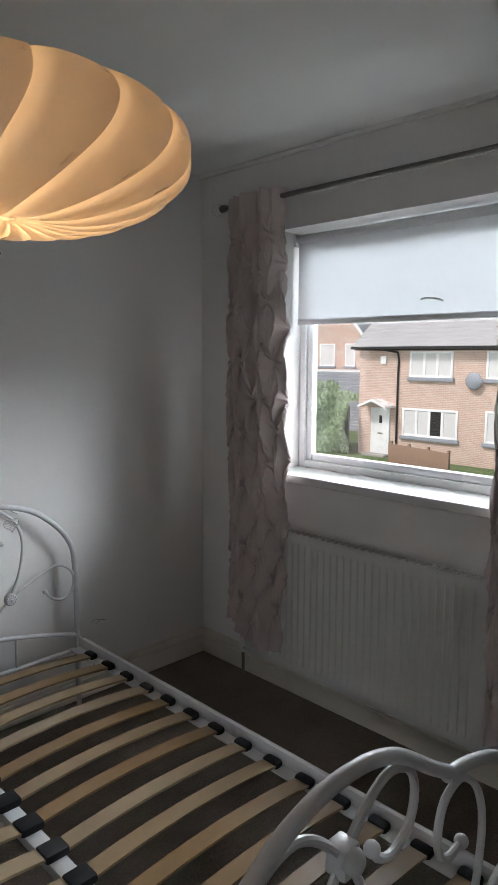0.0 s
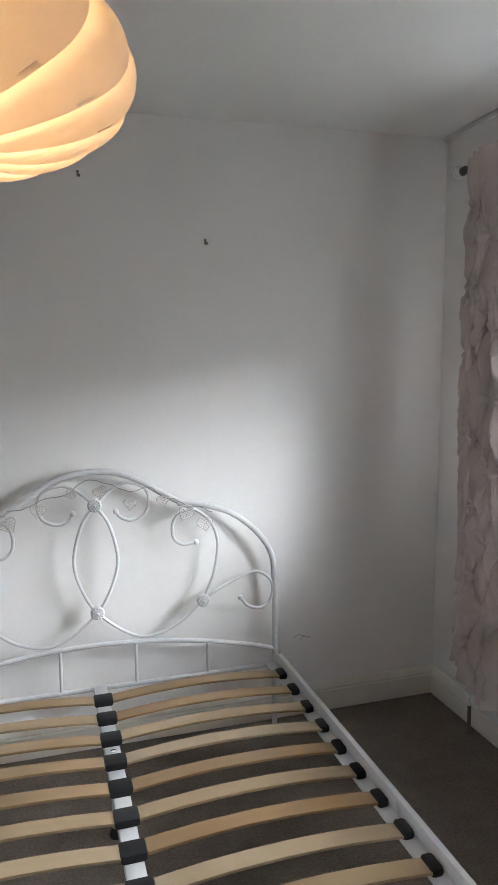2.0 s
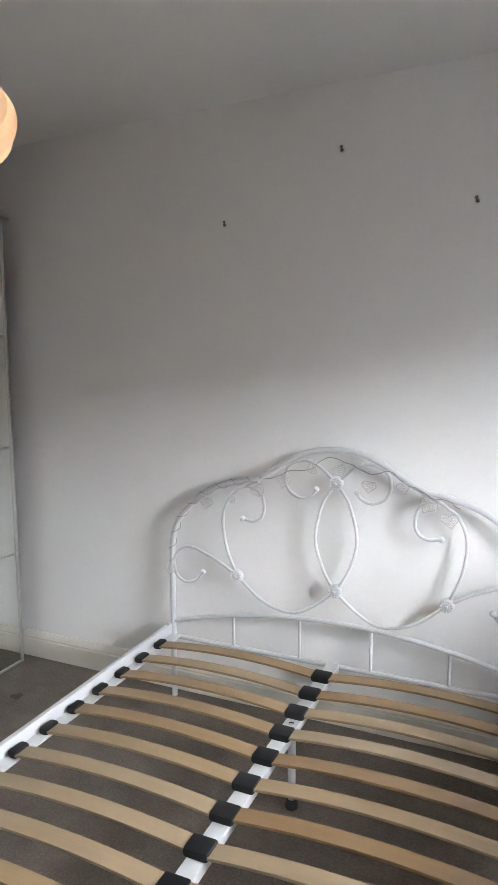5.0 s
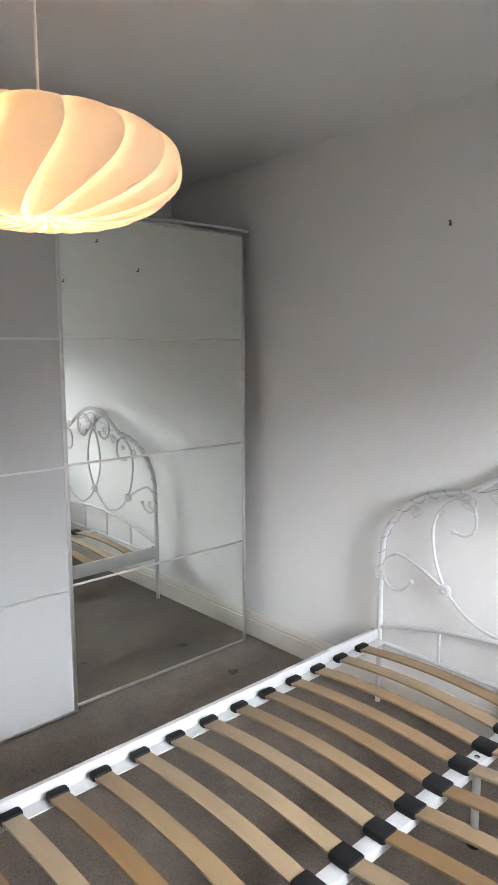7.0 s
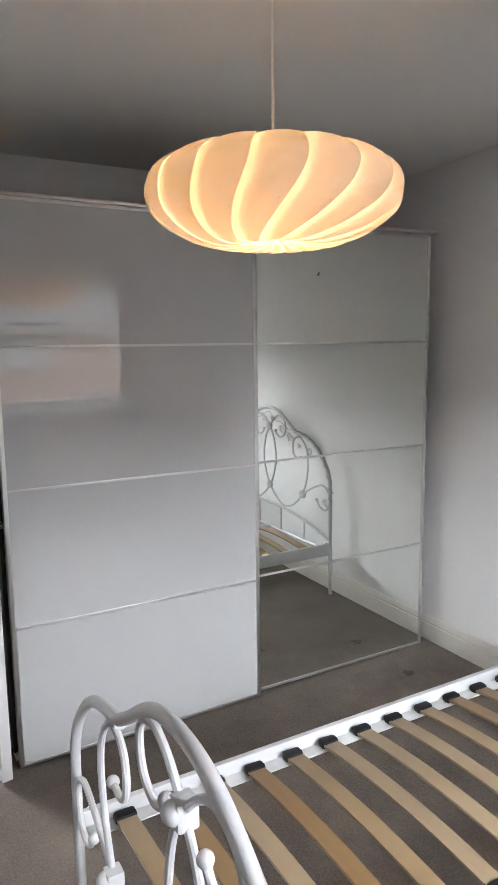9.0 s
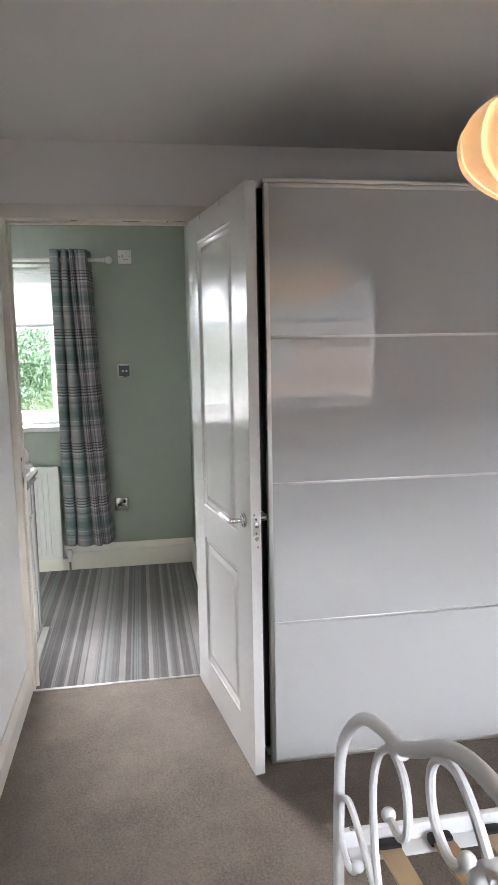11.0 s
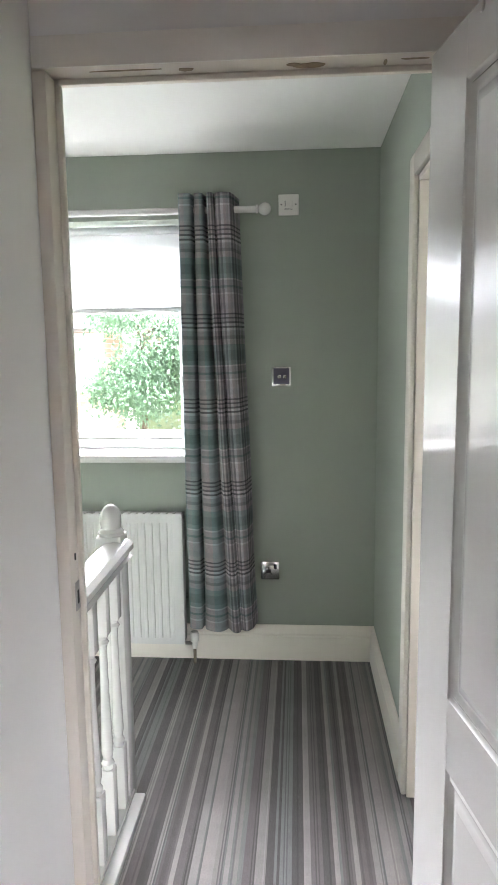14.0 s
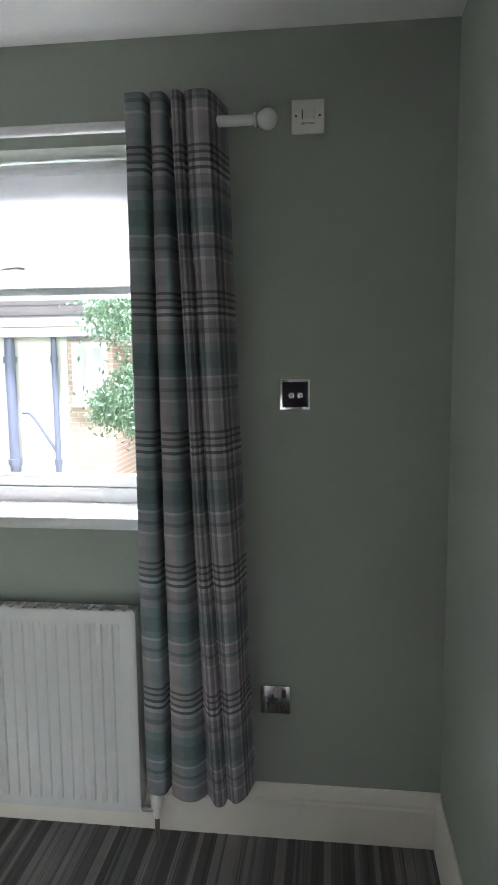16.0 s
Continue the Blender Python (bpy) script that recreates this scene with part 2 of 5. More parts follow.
def brickwork(name, brick, brick2, mortar, length=0.225, height=0.075, axes="YZ"):
    m, ns, ls, p = nodes_of(name)
    tc = ns.new("ShaderNodeTexCoord")
    sep, cmb = ns.new("ShaderNodeSeparateXYZ"), ns.new("ShaderNodeCombineXYZ")
    ls.new(tc.outputs["Object"], sep.inputs[0])
    ls.new(sep.outputs["XYZ".index(axes[0])], cmb.inputs[0])
    ls.new(sep.outputs["XYZ".index(axes[1])], cmb.inputs[1])
    b = ns.new("ShaderNodeTexBrick")
    b.inputs["Scale"].default_value = 1.0
    b.inputs["Brick Width"].default_value, b.inputs["Row Height"].default_value = length, height
    b.inputs["Mortar Size"].default_value, b.inputs["Mortar Smooth"].default_value = 0.009, 0.2
    b.inputs["Color1"].default_value, b.inputs["Color2"].default_value, b.inputs["Mortar"].default_value = (*brick, 1), (*brick2, 1), (*mortar, 1)
    ls.new(cmb.outputs[0], b.inputs["Vector"])
    n = noise_node(ns, ls, tc.outputs["Object"], 2.5, 5)
    c = mixed(ns, ls, 0.6, b.outputs["Color"], mixed(ns, ls, n, (0.7, 0.7, 0.7), (1.25, 1.25, 1.25)), "MULTIPLY")
    ls.new(c, p.inputs["Base Color"])
    p.inputs["Roughness"].default_value = 0.9
    bp = ns.new("ShaderNodeBump")
    bp.invert = True
    bp.inputs["Distance"].default_value = 0.01
    ls.new(b.outputs["Fac"], bp.inputs["Height"])
    ls.new(bp.outputs[0], p.inputs["Normal"])
    return m


def glass(name, rough=0.0, color=(1, 1, 1), ior=1.45):
    m, ns, ls, p = nodes_of(name)
    p.inputs["Base Color"].default_value = (*color, 1)
    p.inputs["Transmission Weight"].default_value = 1.0
    p.inputs["Roughness"].default_value, p.inputs["IOR"].default_value = rough, ior
    return m


M_WALL = plaster("white wall paint", (0.82, 0.805, 0.793))
M_CEIL = plaster("white ceiling paint", (0.82, 0.815, 0.80))
M_GREEN = plaster("sage green wall paint", (0.333, 0.366, 0.317))
M_CARPET = carpet_plain("beige brown carpet", (0.145, 0.115, 0.091))
M_STRIPE = carpet_striped("striped carpet")
M_GLOSS = mat("white gloss paint", (0.6, 0.588, 0.572), 0.22, var=0.04, bump=0.05, coat=0.4)
M_TRIM = mat("off-white wood paint", (0.74, 0.70, 0.63), 0.32, var=0.07, scale=6, bump=0.08, coat=0.2)
M_STAINED = carpet_plain("stained carpet", (0.055, 0.045, 0.04))
M_STAIN = mat("bare chipped wood", (0.3, 0.23, 0.16), 0.7, var=0.35, scale=60, bump=0.3)
M_WALLTRIM = mat("wall-coloured frame paint", (0.77, 0.73, 0.68), 0.5, var=0.05, scale=6, bump=0.08)
M_CREAM = mat("yellowed cream frame paint", (0.76, 0.7, 0.63), 0.4, var=0.05, scale=9, bump=0.12, coat=0.15, stretch=(1, 1, 0.4))
M_UPVC = mat("white window plastic", (0.8, 0.81, 0.82), 0.28, var=0.02, bump=0.02, coat=0.2)
M_METAL_W = mat("white powder-coated steel", (0.585, 0.585, 0.59), 0.3, var=0.04, scale=14, bump=0.04, coat=0.3)
M_RAD = mat("white radiator enamel", (0.64, 0.635, 0.62), 0.3, var=0.03, bump=0.03, coat=0.2)
M_RADDARK = mat("shaded radiator inside", (0.16, 0.16, 0.16), 0.6)
M_CAP = mat("black rubber", (0.011, 0.011, 0.012), 0.6, var=0.2, bump=0.2, spec=0.25)
M_SLAT = wood_slat("birch slat wood")
M_CHROME = mat("polished chrome", (0.72, 0.72, 0.72), 0.12, 1.0, var=0.04, bump=0.0)
M_NICKEL = mat("black nickel", (0.09, 0.09, 0.12), 0.12, 1.0, var=0.05, bump=0.0)
M_STEEL = mat("brushed steel", (0.45, 0.43, 0.41), 0.35, 1.0, var=0.12, bump=0.1)
M_ALU = mat("satin aluminium", (0.62, 0.61, 0.59), 0.38, 1.0, var=0.04, bump=0.05)
M_PEWTER = mat("dark pewter rod", (0.22, 0.21, 0.2), 0.3, 1.0, var=0.1, bump=0.03)
M_DARKWOOD = mat("black-brown wood foil", (0.03, 0.024, 0.021), 0.45, var=0.25, scale=5, bump=0.1, stretch=(1, 1, 0.15))
M_WHITEGLASS = mat("white back-painted glass", (0.455, 0.455, 0.45), 0.001, var=0.01, scale=1, bump=0.0, spec=0.8)
M_MIRROR = mat("silvered mirror", (0.79, 0.82, 0.785), 0.004, 1.0, var=0.008, scale=1, bump=0.0)
M_SATIN = mat("grey-pink satin cloth", (0.58, 0.49, 0.475), 0.34, var=0.07, scale=10, bump=0.12, fine=600, spec=0.45)
M_TARTAN = tartan("grey and teal tartan cloth")
M_BLIND = thin_cloth("white blind cloth", (0.78, 0.78, 0.78), (0.82, 0.83, 0.84), 0.35)
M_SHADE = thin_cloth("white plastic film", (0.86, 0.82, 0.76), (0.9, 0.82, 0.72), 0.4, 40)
M_PANE = glass("window glass")
M_CRYSTAL = glass("clear acrylic", 0.02)
M_DARK = mat("dark slot", (0.015, 0.015, 0.015), 0.6)
M_WHITEPLASTIC = mat("white switch plastic", (0.74, 0.72, 0.68), 0.35, var=0.03, bump=0.02)
M_VINTAGE = mat("worn brown metal", (0.2, 0.16, 0.13), 0.5, 0.7, var=0.4, scale=40)
M_WIRE = mat("silver craft wire", (0.34, 0.32, 0.3), 0.3, 0.9, var=0.15, scale=30, bump=0.0)
M_LACE = mat("white wire lace", (0.55, 0.53, 0.51), 0.45, 0.2, var=0.2, scale=60, bump=0.2)
M_BRICK = brickwork("orange red brick", (0.53, 0.35, 0.275), (0.6, 0.43, 0.35), (0.66, 0.62, 0.58))
M_BRICK_X = brickwork("orange red brick side", (0.53, 0.35, 0.275), (0.6, 0.43, 0.35), (0.66, 0.62, 0.58), axes="XZ")
M_ROOF = mat("grey concrete roof tile", (0.42, 0.42, 0.425), 0.85, var=0.2, scale=1.5, bump=0.3, fine=30)
M_LAWN = mat("grass and earth", (0.1, 0.15, 0.05), 0.95, var=0.5, scale=0.8, bump=0.5, fine=30)
M_ASPHALT = mat("asphalt", (0.06, 0.06, 0.062), 0.9, var=0.25, scale=2, bump=0.4, fine=60)
M_PAVE = mat("concrete paving", (0.34, 0.33, 0.31), 0.9, var=0.12, scale=2, bump=0.2, fine=40)
M_HEDGECORE = mat("shaded hedge inside", (0.03, 0.05, 0.018), 0.9, var=0.4, scale=4)
M_LEAF = mat("hedge leaf", (0.32, 0.42, 0.25), 0.55, var=0.5, scale=1.3, bump=0.0)
M_TREE = mat("tree leaf", (0.12, 0.205, 0.125), 0.5, var=0.5, scale=1.6, bump=0.0)
M_BARK = mat("bark", (0.12, 0.09, 0.065), 0.9, var=0.3, scale=12, bump=0.6, fine=40)
M_FENCE = mat("weathered fence wood", (0.26, 0.17, 0.12), 0.8, var=0.25, scale=6, bump=0.3, stretch=(1, 0.2, 2))
M_BLUEPIPE = mat("blue-grey painted pipe", (0.16, 0.18, 0.26), 0.45, var=0.15, scale=8)
M_RENDER = mat("white painted render", (0.72, 0.7, 0.67), 0.85, var=0.08, scale=1.4, bump=0.3, fine=60)
M_NET = mat("net curtain", (0.6, 0.6, 0.6), 0.9, var=0.25, scale=14, bump=0.0, stretch=(1, 6, 0.3))
M_DISH = mat("grey dish paint", (0.28, 0.3, 0.34), 0.5)
M_SLATE = mat("solar glass", (0.05, 0.2, 0.3), 0.2, var=0.2)


# ---------------------------------------------------------------- tools
def box_in(bm, lo, hi, bevel=0.0, segments=2):
    flat = bm.faces.layers.int.get("flat") or bm.faces.layers.int.new("flat")
    vs = bmesh.ops.create_cube(bm, size=1)["verts"]
    for f in {f for v in vs for f in v.link_faces}:
        f[flat] = 1
    for v in vs:
        v.co = Vector([lo[i] + (v.co[i] + 0.5) * (hi[i] - lo[i]) for i in range(3)])
    if bevel:
        es = list({e for v in vs for e in v.link_edges})
        rounded = bmesh.ops.bevel(bm, geom=es, offset=bevel, segments=segments, affect="EDGES", profile=0.5)
        for f in rounded["faces"]:
            f[flat] = 0
    return bm


def boxes(*specs, bevel=0.0):
    bm = bmesh.new()
    for lo, hi in specs:
        box_in(bm, lo, hi, bevel)
    return bm


def turn_in(bm, profile, at=(0, 0, 0), seg=20, axis="Z"):
    """A turned shape from (radius, height) pairs about an axis through at."""
    rings = []
    for r, h in profile:
        ring = []
        for i in range(seg):
            a = 2 * math.pi * i / seg
            u, w = r * math.cos(a), r * math.sin(a)
            p = {"Z": (u, w, h), "X": (h, u, w), "Y": (w, h, u)}[axis]
            ring.append(bm.verts.new(Vector(at) + Vector(p)))
        rings.append(ring)
    for a, b in zip(rings, rings[1:]):
        for i in range(seg):
            bm.faces.new((a[i], a[(i + 1) % seg], b[(i + 1) % seg], b[i]))
    for ring, flip in ((rings[0], True), (rings[-1], False)):
        if profile[0 if flip else -1][0] > 1e-5:
            bm.faces.new(list(reversed(ring)) if flip else ring)
    return bm


def turned(profile, at=(0, 0, 0), seg=20, axis="Z"):
    return turn_in(bmesh.new(), profile, at, seg, axis)


def ball_in(bm, at, r, flat=1.0, seg=14):
    bmesh.ops.create_uvsphere(bm, u_segments=seg, v_segments=max(6, seg * 2 // 3), radius=r, matrix=Matrix.Translation(at) @ Matrix.Diagonal((1, flat, 1, 1)))
    return bm


def smooth_line(points, steps=8):
    """Catmull-Rom curve through a few points."""
    p = [Vector(q) for q in points]
    p = [p[0] * 2 - p[1]] + p + [p[-1] * 2 - p[-2]]
    out = []
    for i in range(1, len(p) - 2):
        a, b, c, d = p[i - 1:i + 3]
        for k in range(steps):
            t = k / steps
            out.append(0.5 * ((2 * b) + (c - a) * t + (2 * a - 5 * b + 4 * c - d) * t * t + (3 * b - a - 3 * c + d) * t ** 3))
    out.append(p[-2])
    return out


def tube_in(bm, line, r, seg=10):
    line = [Vector(q) for q in line]
    rings, up = [], Vector((0, 1, 0.01))
    for i, q in enumerate(line):
        d = (line[min(i + 1, len(line) - 1)] - line[max(i - 1, 0)]).normalized()
        s = d.cross(up)
        if s.length < 1e-4:
            s = d.cross(Vector((1, 0, 0.02)))
        s.normalize()
        up = s.cross(d).normalized()
        rings.append([bm.verts.new(q + r * (math.cos(a) * s + math.sin(a) * up)) for a in [2 * math.pi * k / seg for k in range(seg)]])
    for a, b in zip(rings, rings[1:]):
        for k in range(seg):
            bm.faces.new((a[k], a[(k + 1) % seg], b[(k + 1) % seg], b[k]))
    bm.faces.new(list(reversed(rings[0])))
    bm.faces.new(rings[-1])
    return bm


def tube(line, r, seg=10):
    return tube_in(bmesh.new(), line, r, seg)


def mesh_of(name, bm, material, angle=35):
    bmesh.ops.recalc_face_normals(bm, faces=bm.faces)
    me = bpy.data.meshes.new(name)
    flat = bm.faces.layers.int.get("flat")
    for f in bm.faces:
        f.smooth = not (flat and f[flat])
    if flat:
        bm.faces.layers.int.remove(flat)
    bm.to_mesh(me)
    bm.free()
    me.set_sharp_from_angle(angle=radians(angle))
    me.materials.append(material)
    return me


def put_under(ob, parent, local=False):
    ob.parent = parent
    if parent.type == "EMPTY" and not local:
        ob.matrix_parent_inverse = Matrix.Translation(-parent.location)


def part(name, bm, material, parent, label="", local=False, angle=35):
    ob = new(name, mesh_of(name, bm, material, angle))
    put_under(ob, parent, local)
    if label:
        tagged(ob, label)
    return ob


def piece(name, me, parent, m, local=False):
    ob = new(name, me)
    put_under(ob, parent, local)
    ob.matrix_basis = m
    return ob


def thing(name, at, label, category, group="", turn=0.0, kind=""):
    ob = new(name)
    ob.empty_display_size = 0.1
    ob.location, ob.rotation_euler = at, (0, 0, radians(turn))
    return tagged(ob, label, category, group, kind)


def solid(name, bm, material, label, category, group="", angle=35):
    return tagged(new(name, mesh_of(name, bm, material, angle)), label, category, group)


def structure(name, bm, material, label="", category="", angle=35):
    return tagged(new(name, mesh_of(name, bm, material, angle)), label, category, kind="structure")


def grid_in(bm, nu, nv, f):
    vs = [[bm.verts.new(f(i / nu, j / nv)) for i in range(nu + 1)] for j in range(nv + 1)]
    for j in range(nv):
        for i in range(nu):
            bm.faces.new((vs[j][i], vs[j][i + 1], vs[j + 1][i + 1], vs[j + 1][i]))
    return vs


# ---------------------------------------------------------------- the room
XE, YN, YS = 3.70, 3.115, 0.09          # inner faces: window wall, headboard wall, wall beside the door
XG, YG = -1.72, 0.965                   # landing: window wall, wall with the other door
LX = -0.10                              # landing face of the door wall
DOOR_A, DOOR_B, DOOR_H = 0.118, 0.885, 2.03
WIN = (1.36, 2.593, 1.03, 2.10)          # bedroom window opening: y, y, z, z
LWIN = (-1.15, 0.13, 1.0, 2.06)         # landing window opening


def ceiling_z(x):
    return 2.335 + 0.09 * max(0.0, x) / 3.7


bm = boxes(((0, -0.1, -0.14), (XE + 0.3, YN + 0.2, 0)))
structure("floor", bm, M_CARPET, "worn beige-brown fitted carpet of the bedroom", "carpet")
bm = boxes(((LX - 0.05, YS + 0.02, -0.14), (-0.004, YG + 0.25, 0)), ((-0.71, 0.03, -0.14), (LX - 0.05, YG + 1.2, 0)), ((XG - 0.02, -1.35, -0.14), (-0.71, YG + 1.2, 0)))
structure("landing_floor", bm, M_STRIPE, "grey striped woven carpet of the landing", "carpet")
bm = bmesh.new()
nx = 12
rows = []
for i in range(nx + 1):
    x = LX + (XE + 0.3 - LX) * i / nx
    rows.append([bm.verts.new((x, y, ceiling_z(x) + dz)) for y, dz in ((-0.1, 0), (YN + 0.2, 0), (YN + 0.2, 0.12), (-0.1, 0.12))])
for a, b in zip(rows, rows[1:]):
    for k in range(4):
        bm.faces.new((a[k], a[(k + 1) % 4], b[(k + 1) % 4], b[k]))
bm.faces.new(rows[0])
bm.faces.new(rows[-1])
structure("ceiling", bm, M_CEIL, "white painted bedroom ceiling", "ceiling")
structure("landing_ceiling", boxes(((XG - 0.02, -1.35, 2.338), (LX, YG + 1.2, 2.46))), M_CEIL, "white painted landing ceiling", "ceiling")

TOP = 2.5
structure("wall_north", boxes(((LX, YN, -0.1), (XE + 0.3, YN + 0.2, TOP))), M_WALL, "white painted wall behind the bed", "wall")
structure("wall_south", boxes(((LX, -0.1, -0.1), (XE + 0.3, YS, TOP))), M_WALL, "white painted wall beside the door", "wall")
y0, y1, z0, z1 = WIN
structure("wall_east", boxes(((XE, YS, -0.1), (XE + 0.22, YN, z0)), ((XE, YS, z1), (XE + 0.22, YN, TOP)), ((XE, YS, z0), (XE + 0.22, y0, z1)), ((XE, y1, z0), (XE + 0.22, YN, z1))), M_WALL, "white painted window wall", "wall")
structure("wall_west", boxes(((LX + 0.012, DOOR_B + 0.03, -0.1), (0, YN, TOP)), ((LX + 0.012, YS, DOOR_H + 0.03), (0, DOOR_B + 0.03, TOP)), ((LX + 0.012, YS, -0.1), (0, DOOR_A - 0.03, DOOR_H + 0.03))), M_WALL, "white painted wall with the bedroom doorway", "wall")
structure("wall_landing_east", boxes(((LX, DOOR_B + 0.03, -0.1), (LX + 0.01, YG, 2.45)), ((LX, DOOR_A - 0.03, DOOR_H + 0.03), (LX + 0.01, DOOR_B + 0.03, 2.45)), ((LX, -1.35, -2.6), (LX + 0.01, DOOR_A - 0.03, 2.45))), M_GREEN, "sage green landing wall around the doorway", "wall")
y0, y1, z0, z1 = LWIN
structure("wall_landing_west", boxes(((XG - 0.22, -1.35, -2.6), (XG, YG + 0.12, z0)), ((XG - 0.22, -1.35, z1), (XG, YG + 0.12, 2.45)), ((XG - 0.22, -1.35, z0), (XG, y0, z1)), ((XG - 0.22, y1, z0), (XG, YG + 0.12, z1))), M_GREEN, "sage green landing window wall", "wall")
OX0, OX1 = -0.722, -0.16                # the other doorway on the landing
structure("wall_landing_north", boxes(((XG, YG, -0.1), (OX0 - 0.03, YG + 0.12, 2.45)), ((OX0 - 0.03, YG, 2.0), (LX, YG + 0.12, 2.45)), ((OX1 + 0.01, YG, -0.1), (LX, YG + 0.12, 2.0))), M_GREEN, "sage green landing wall with another doorway", "wall")
structure("wall_landing_south", boxes(((XG - 0.22, -1.45, -2.6), (LX, -1.35, 2.45))), M_GREEN, "sage green landing wall over the stairs", "wall")
# the opening is out of view, added so sky light reaches the other doorway
structure("wall_beyond", boxes(((XG, YG + 1.1, -0.1), (LX, YG + 1.2, 0.9)), ((XG, YG + 1.1, 2.1), (LX, YG + 1.2, 2.45)), ((XG, YG + 1.1, 0.9), (-1.6, YG + 1.2, 2.1)), ((-0.3, YG + 1.1, 0.9), (LX, YG + 1.2, 2.1)), ((XG - 0.1, YG + 0.12, -0.1), (XG, YG + 1.2, 2.45)), ((LX, YG + 0.12, -0.1), (LX + 0.01, YG + 1.2, 2.45))), M_WALL, "white wall of the room past the landing, with an unseen opening added to light the doorway", "wall")
structure("stairwell_side", boxes(((-0.7, 0.03, -2.6), (LX, 0.045, -0.141)), ((-0.72, -1.35, -2.6), (-0.7, 0.045, -0.141))), M_WALL, "white stairwell side below the landing", "wall")
structure("stairwell_floor", boxes(((-0.7, -1.35, -2.7), (LX, 0.045, -2.6))), M_STRIPE, "striped carpet at the foot of the stairs", "carpet")
for k in range(6):
    structure("stair_tread", boxes(((-0.695, -0.2 - 0.22 * k, -0.19 - 0.19 * k - 0.05), (LX - 0.01, 0.02 - 0.22 * k, -0.19 - 0.19 * k)), bevel=0.008), M_STRIPE, "striped carpeted stair tread", "stair")

# cornice line over both windows and soft corner to the ceiling
structure("trim", boxes(((XE - 0.02, YS, ceiling_z(XE) - 0.022), (XE - 0.001, YN, ceiling_z(XE) - 0.001)), bevel=0.006), M_CEIL, "thin ceiling bead over the bedroom window", "trim")


def baseboard(a, b, inward, h, label, t=0.019):
    """A skirting board along the wall foot from a to b, moulded along its top."""
    a, b, n = Vector((*a, 0)), Vector((*b, 0)), Vector((*inward, 0))
    prof = [(0.001, 0), (t, 0), (t, h * 0.68), (t * 0.78, h * 0.72), (t * 0.86, h * 0.78), (t * 0.62, h * 0.86), (t * 0.5, h * 0.95), (t * 0.3, h), (0.001, h)]
    bm = bmesh.new()
    ends = [[bm.verts.new(q + n * d + Vector((0, 0, z))) for d, z in prof] for q in (a, b)]
    for k in range(len(prof)):
        j = (k + 1) % len(prof)
        bm.faces.new((ends[0][k], ends[0][j], ends[1][j], ends[1][k]))
    bm.faces.new(list(reversed(ends[0])))
    bm.faces.new(ends[1])
    structure("baseboard", bm, M_TRIM, label, "baseboard", 25)


baseboard((0.0, YN), (XE, YN), (0, -1), 0.125, "white moulded skirting board behind the bed")
baseboard((XE, YS), (XE, YN - 0.02), (-1, 0), 0.125, "white moulded skirting board under the window")
baseboard((0.012, YS), (XE - 0.02, YS), (0, 1), 0.12, "white moulded skirting board beside the door")
baseboard((0, 1.06), (0, YN - 0.02), (1, 0), 0.125, "white moulded skirting board behind the wardrobe")
baseboard((XG, -1.3), (XG, YG), (1, 0), 0.172, "tall white skirting board under the landing window")
baseboard((XG + 0.02, YG), (OX0 - 0.085, YG), (0, -1), 0.172, "tall white skirting board beside the other doorway")

# door frame: lining, stops, architrave
frame_1 = thing("door_frame", (0, 0.5, 0), "cream-painted doorway frame with chipped yellowed paint", "door frame", kind="structure")
part("jamb", boxes(((LX, DOOR_A - 0.03, 0), (0.0, DOOR_A, DOOR_H)), bevel=0.003), M_CREAM, frame_1)
part("jamb", boxes(((LX, DOOR_B, 0), (-0.001, DOOR_B + 0.03, DOOR_H)), bevel=0.003), M_CREAM, frame_1)
part("head", boxes(((LX, DOOR_A - 0.03, DOOR_H + 0.001), (0.0, DOOR_B + 0.03, DOOR_H + 0.03)), bevel=0.003), M_CREAM, frame_1)
part("stop", boxes(((-0.06, DOOR_A, 0), (-0.048, DOOR_A + 0.012, DOOR_H)), ((-0.06, DOOR_B - 0.012, 0), (-0.048, DOOR_B, DOOR_H)), ((-0.06, DOOR_A, DOOR_H - 0.012), (-0.048, DOOR_B, DOOR_H)), bevel=0.002), M_CREAM, frame_1)
part("architrave", boxes(((0.0, YS + 0.002, DOOR_H + 0.001), (0.006, DOOR_B + 0.05, DOOR_H + 0.06)), ((0.0, DOOR_B + 0.004, 0), (0.006, DOOR_B + 0.05, DOOR_H)), bevel=0.002), M_WALLTRIM, frame_1, "off-white architrave")
rng = random.Random(9)
for yy, ln, hh in ((0.27, 0.17, 0.006), (0.39, 0.035, 0.02), (0.63, 0.07, 0.03), (0.6, 0.03, 0.018), (0.83, 0.06, 0.008), (0.775, 0.008, 0.03)):
    bm = bmesh.new()
    n = 14
    vs = [bm.verts.new((-0.016 - hh * (0.5 + 0.5 * math.sin(2 * math.pi * k / n) * rng.uniform(0.6, 1)), yy + ln / 2 * math.cos(2 * math.pi * k / n) * rng.uniform(0.8, 1), DOOR_H + 0.0004)) for k in range(n)]
    lo = [bm.verts.new(v.co - Vector((0, 0, 0.0012))) for v in vs]
    bm.faces.new(vs)
    bm.faces.new(list(reversed(lo)))
    for k in range(n):
        bm.faces.new((vs[k], vs[(k + 1) % n], lo[(k + 1) % n], lo[k]))
    part("chipped_paint", bm, M_STAIN, frame_1, "patch of paint chipped down to bare wood")
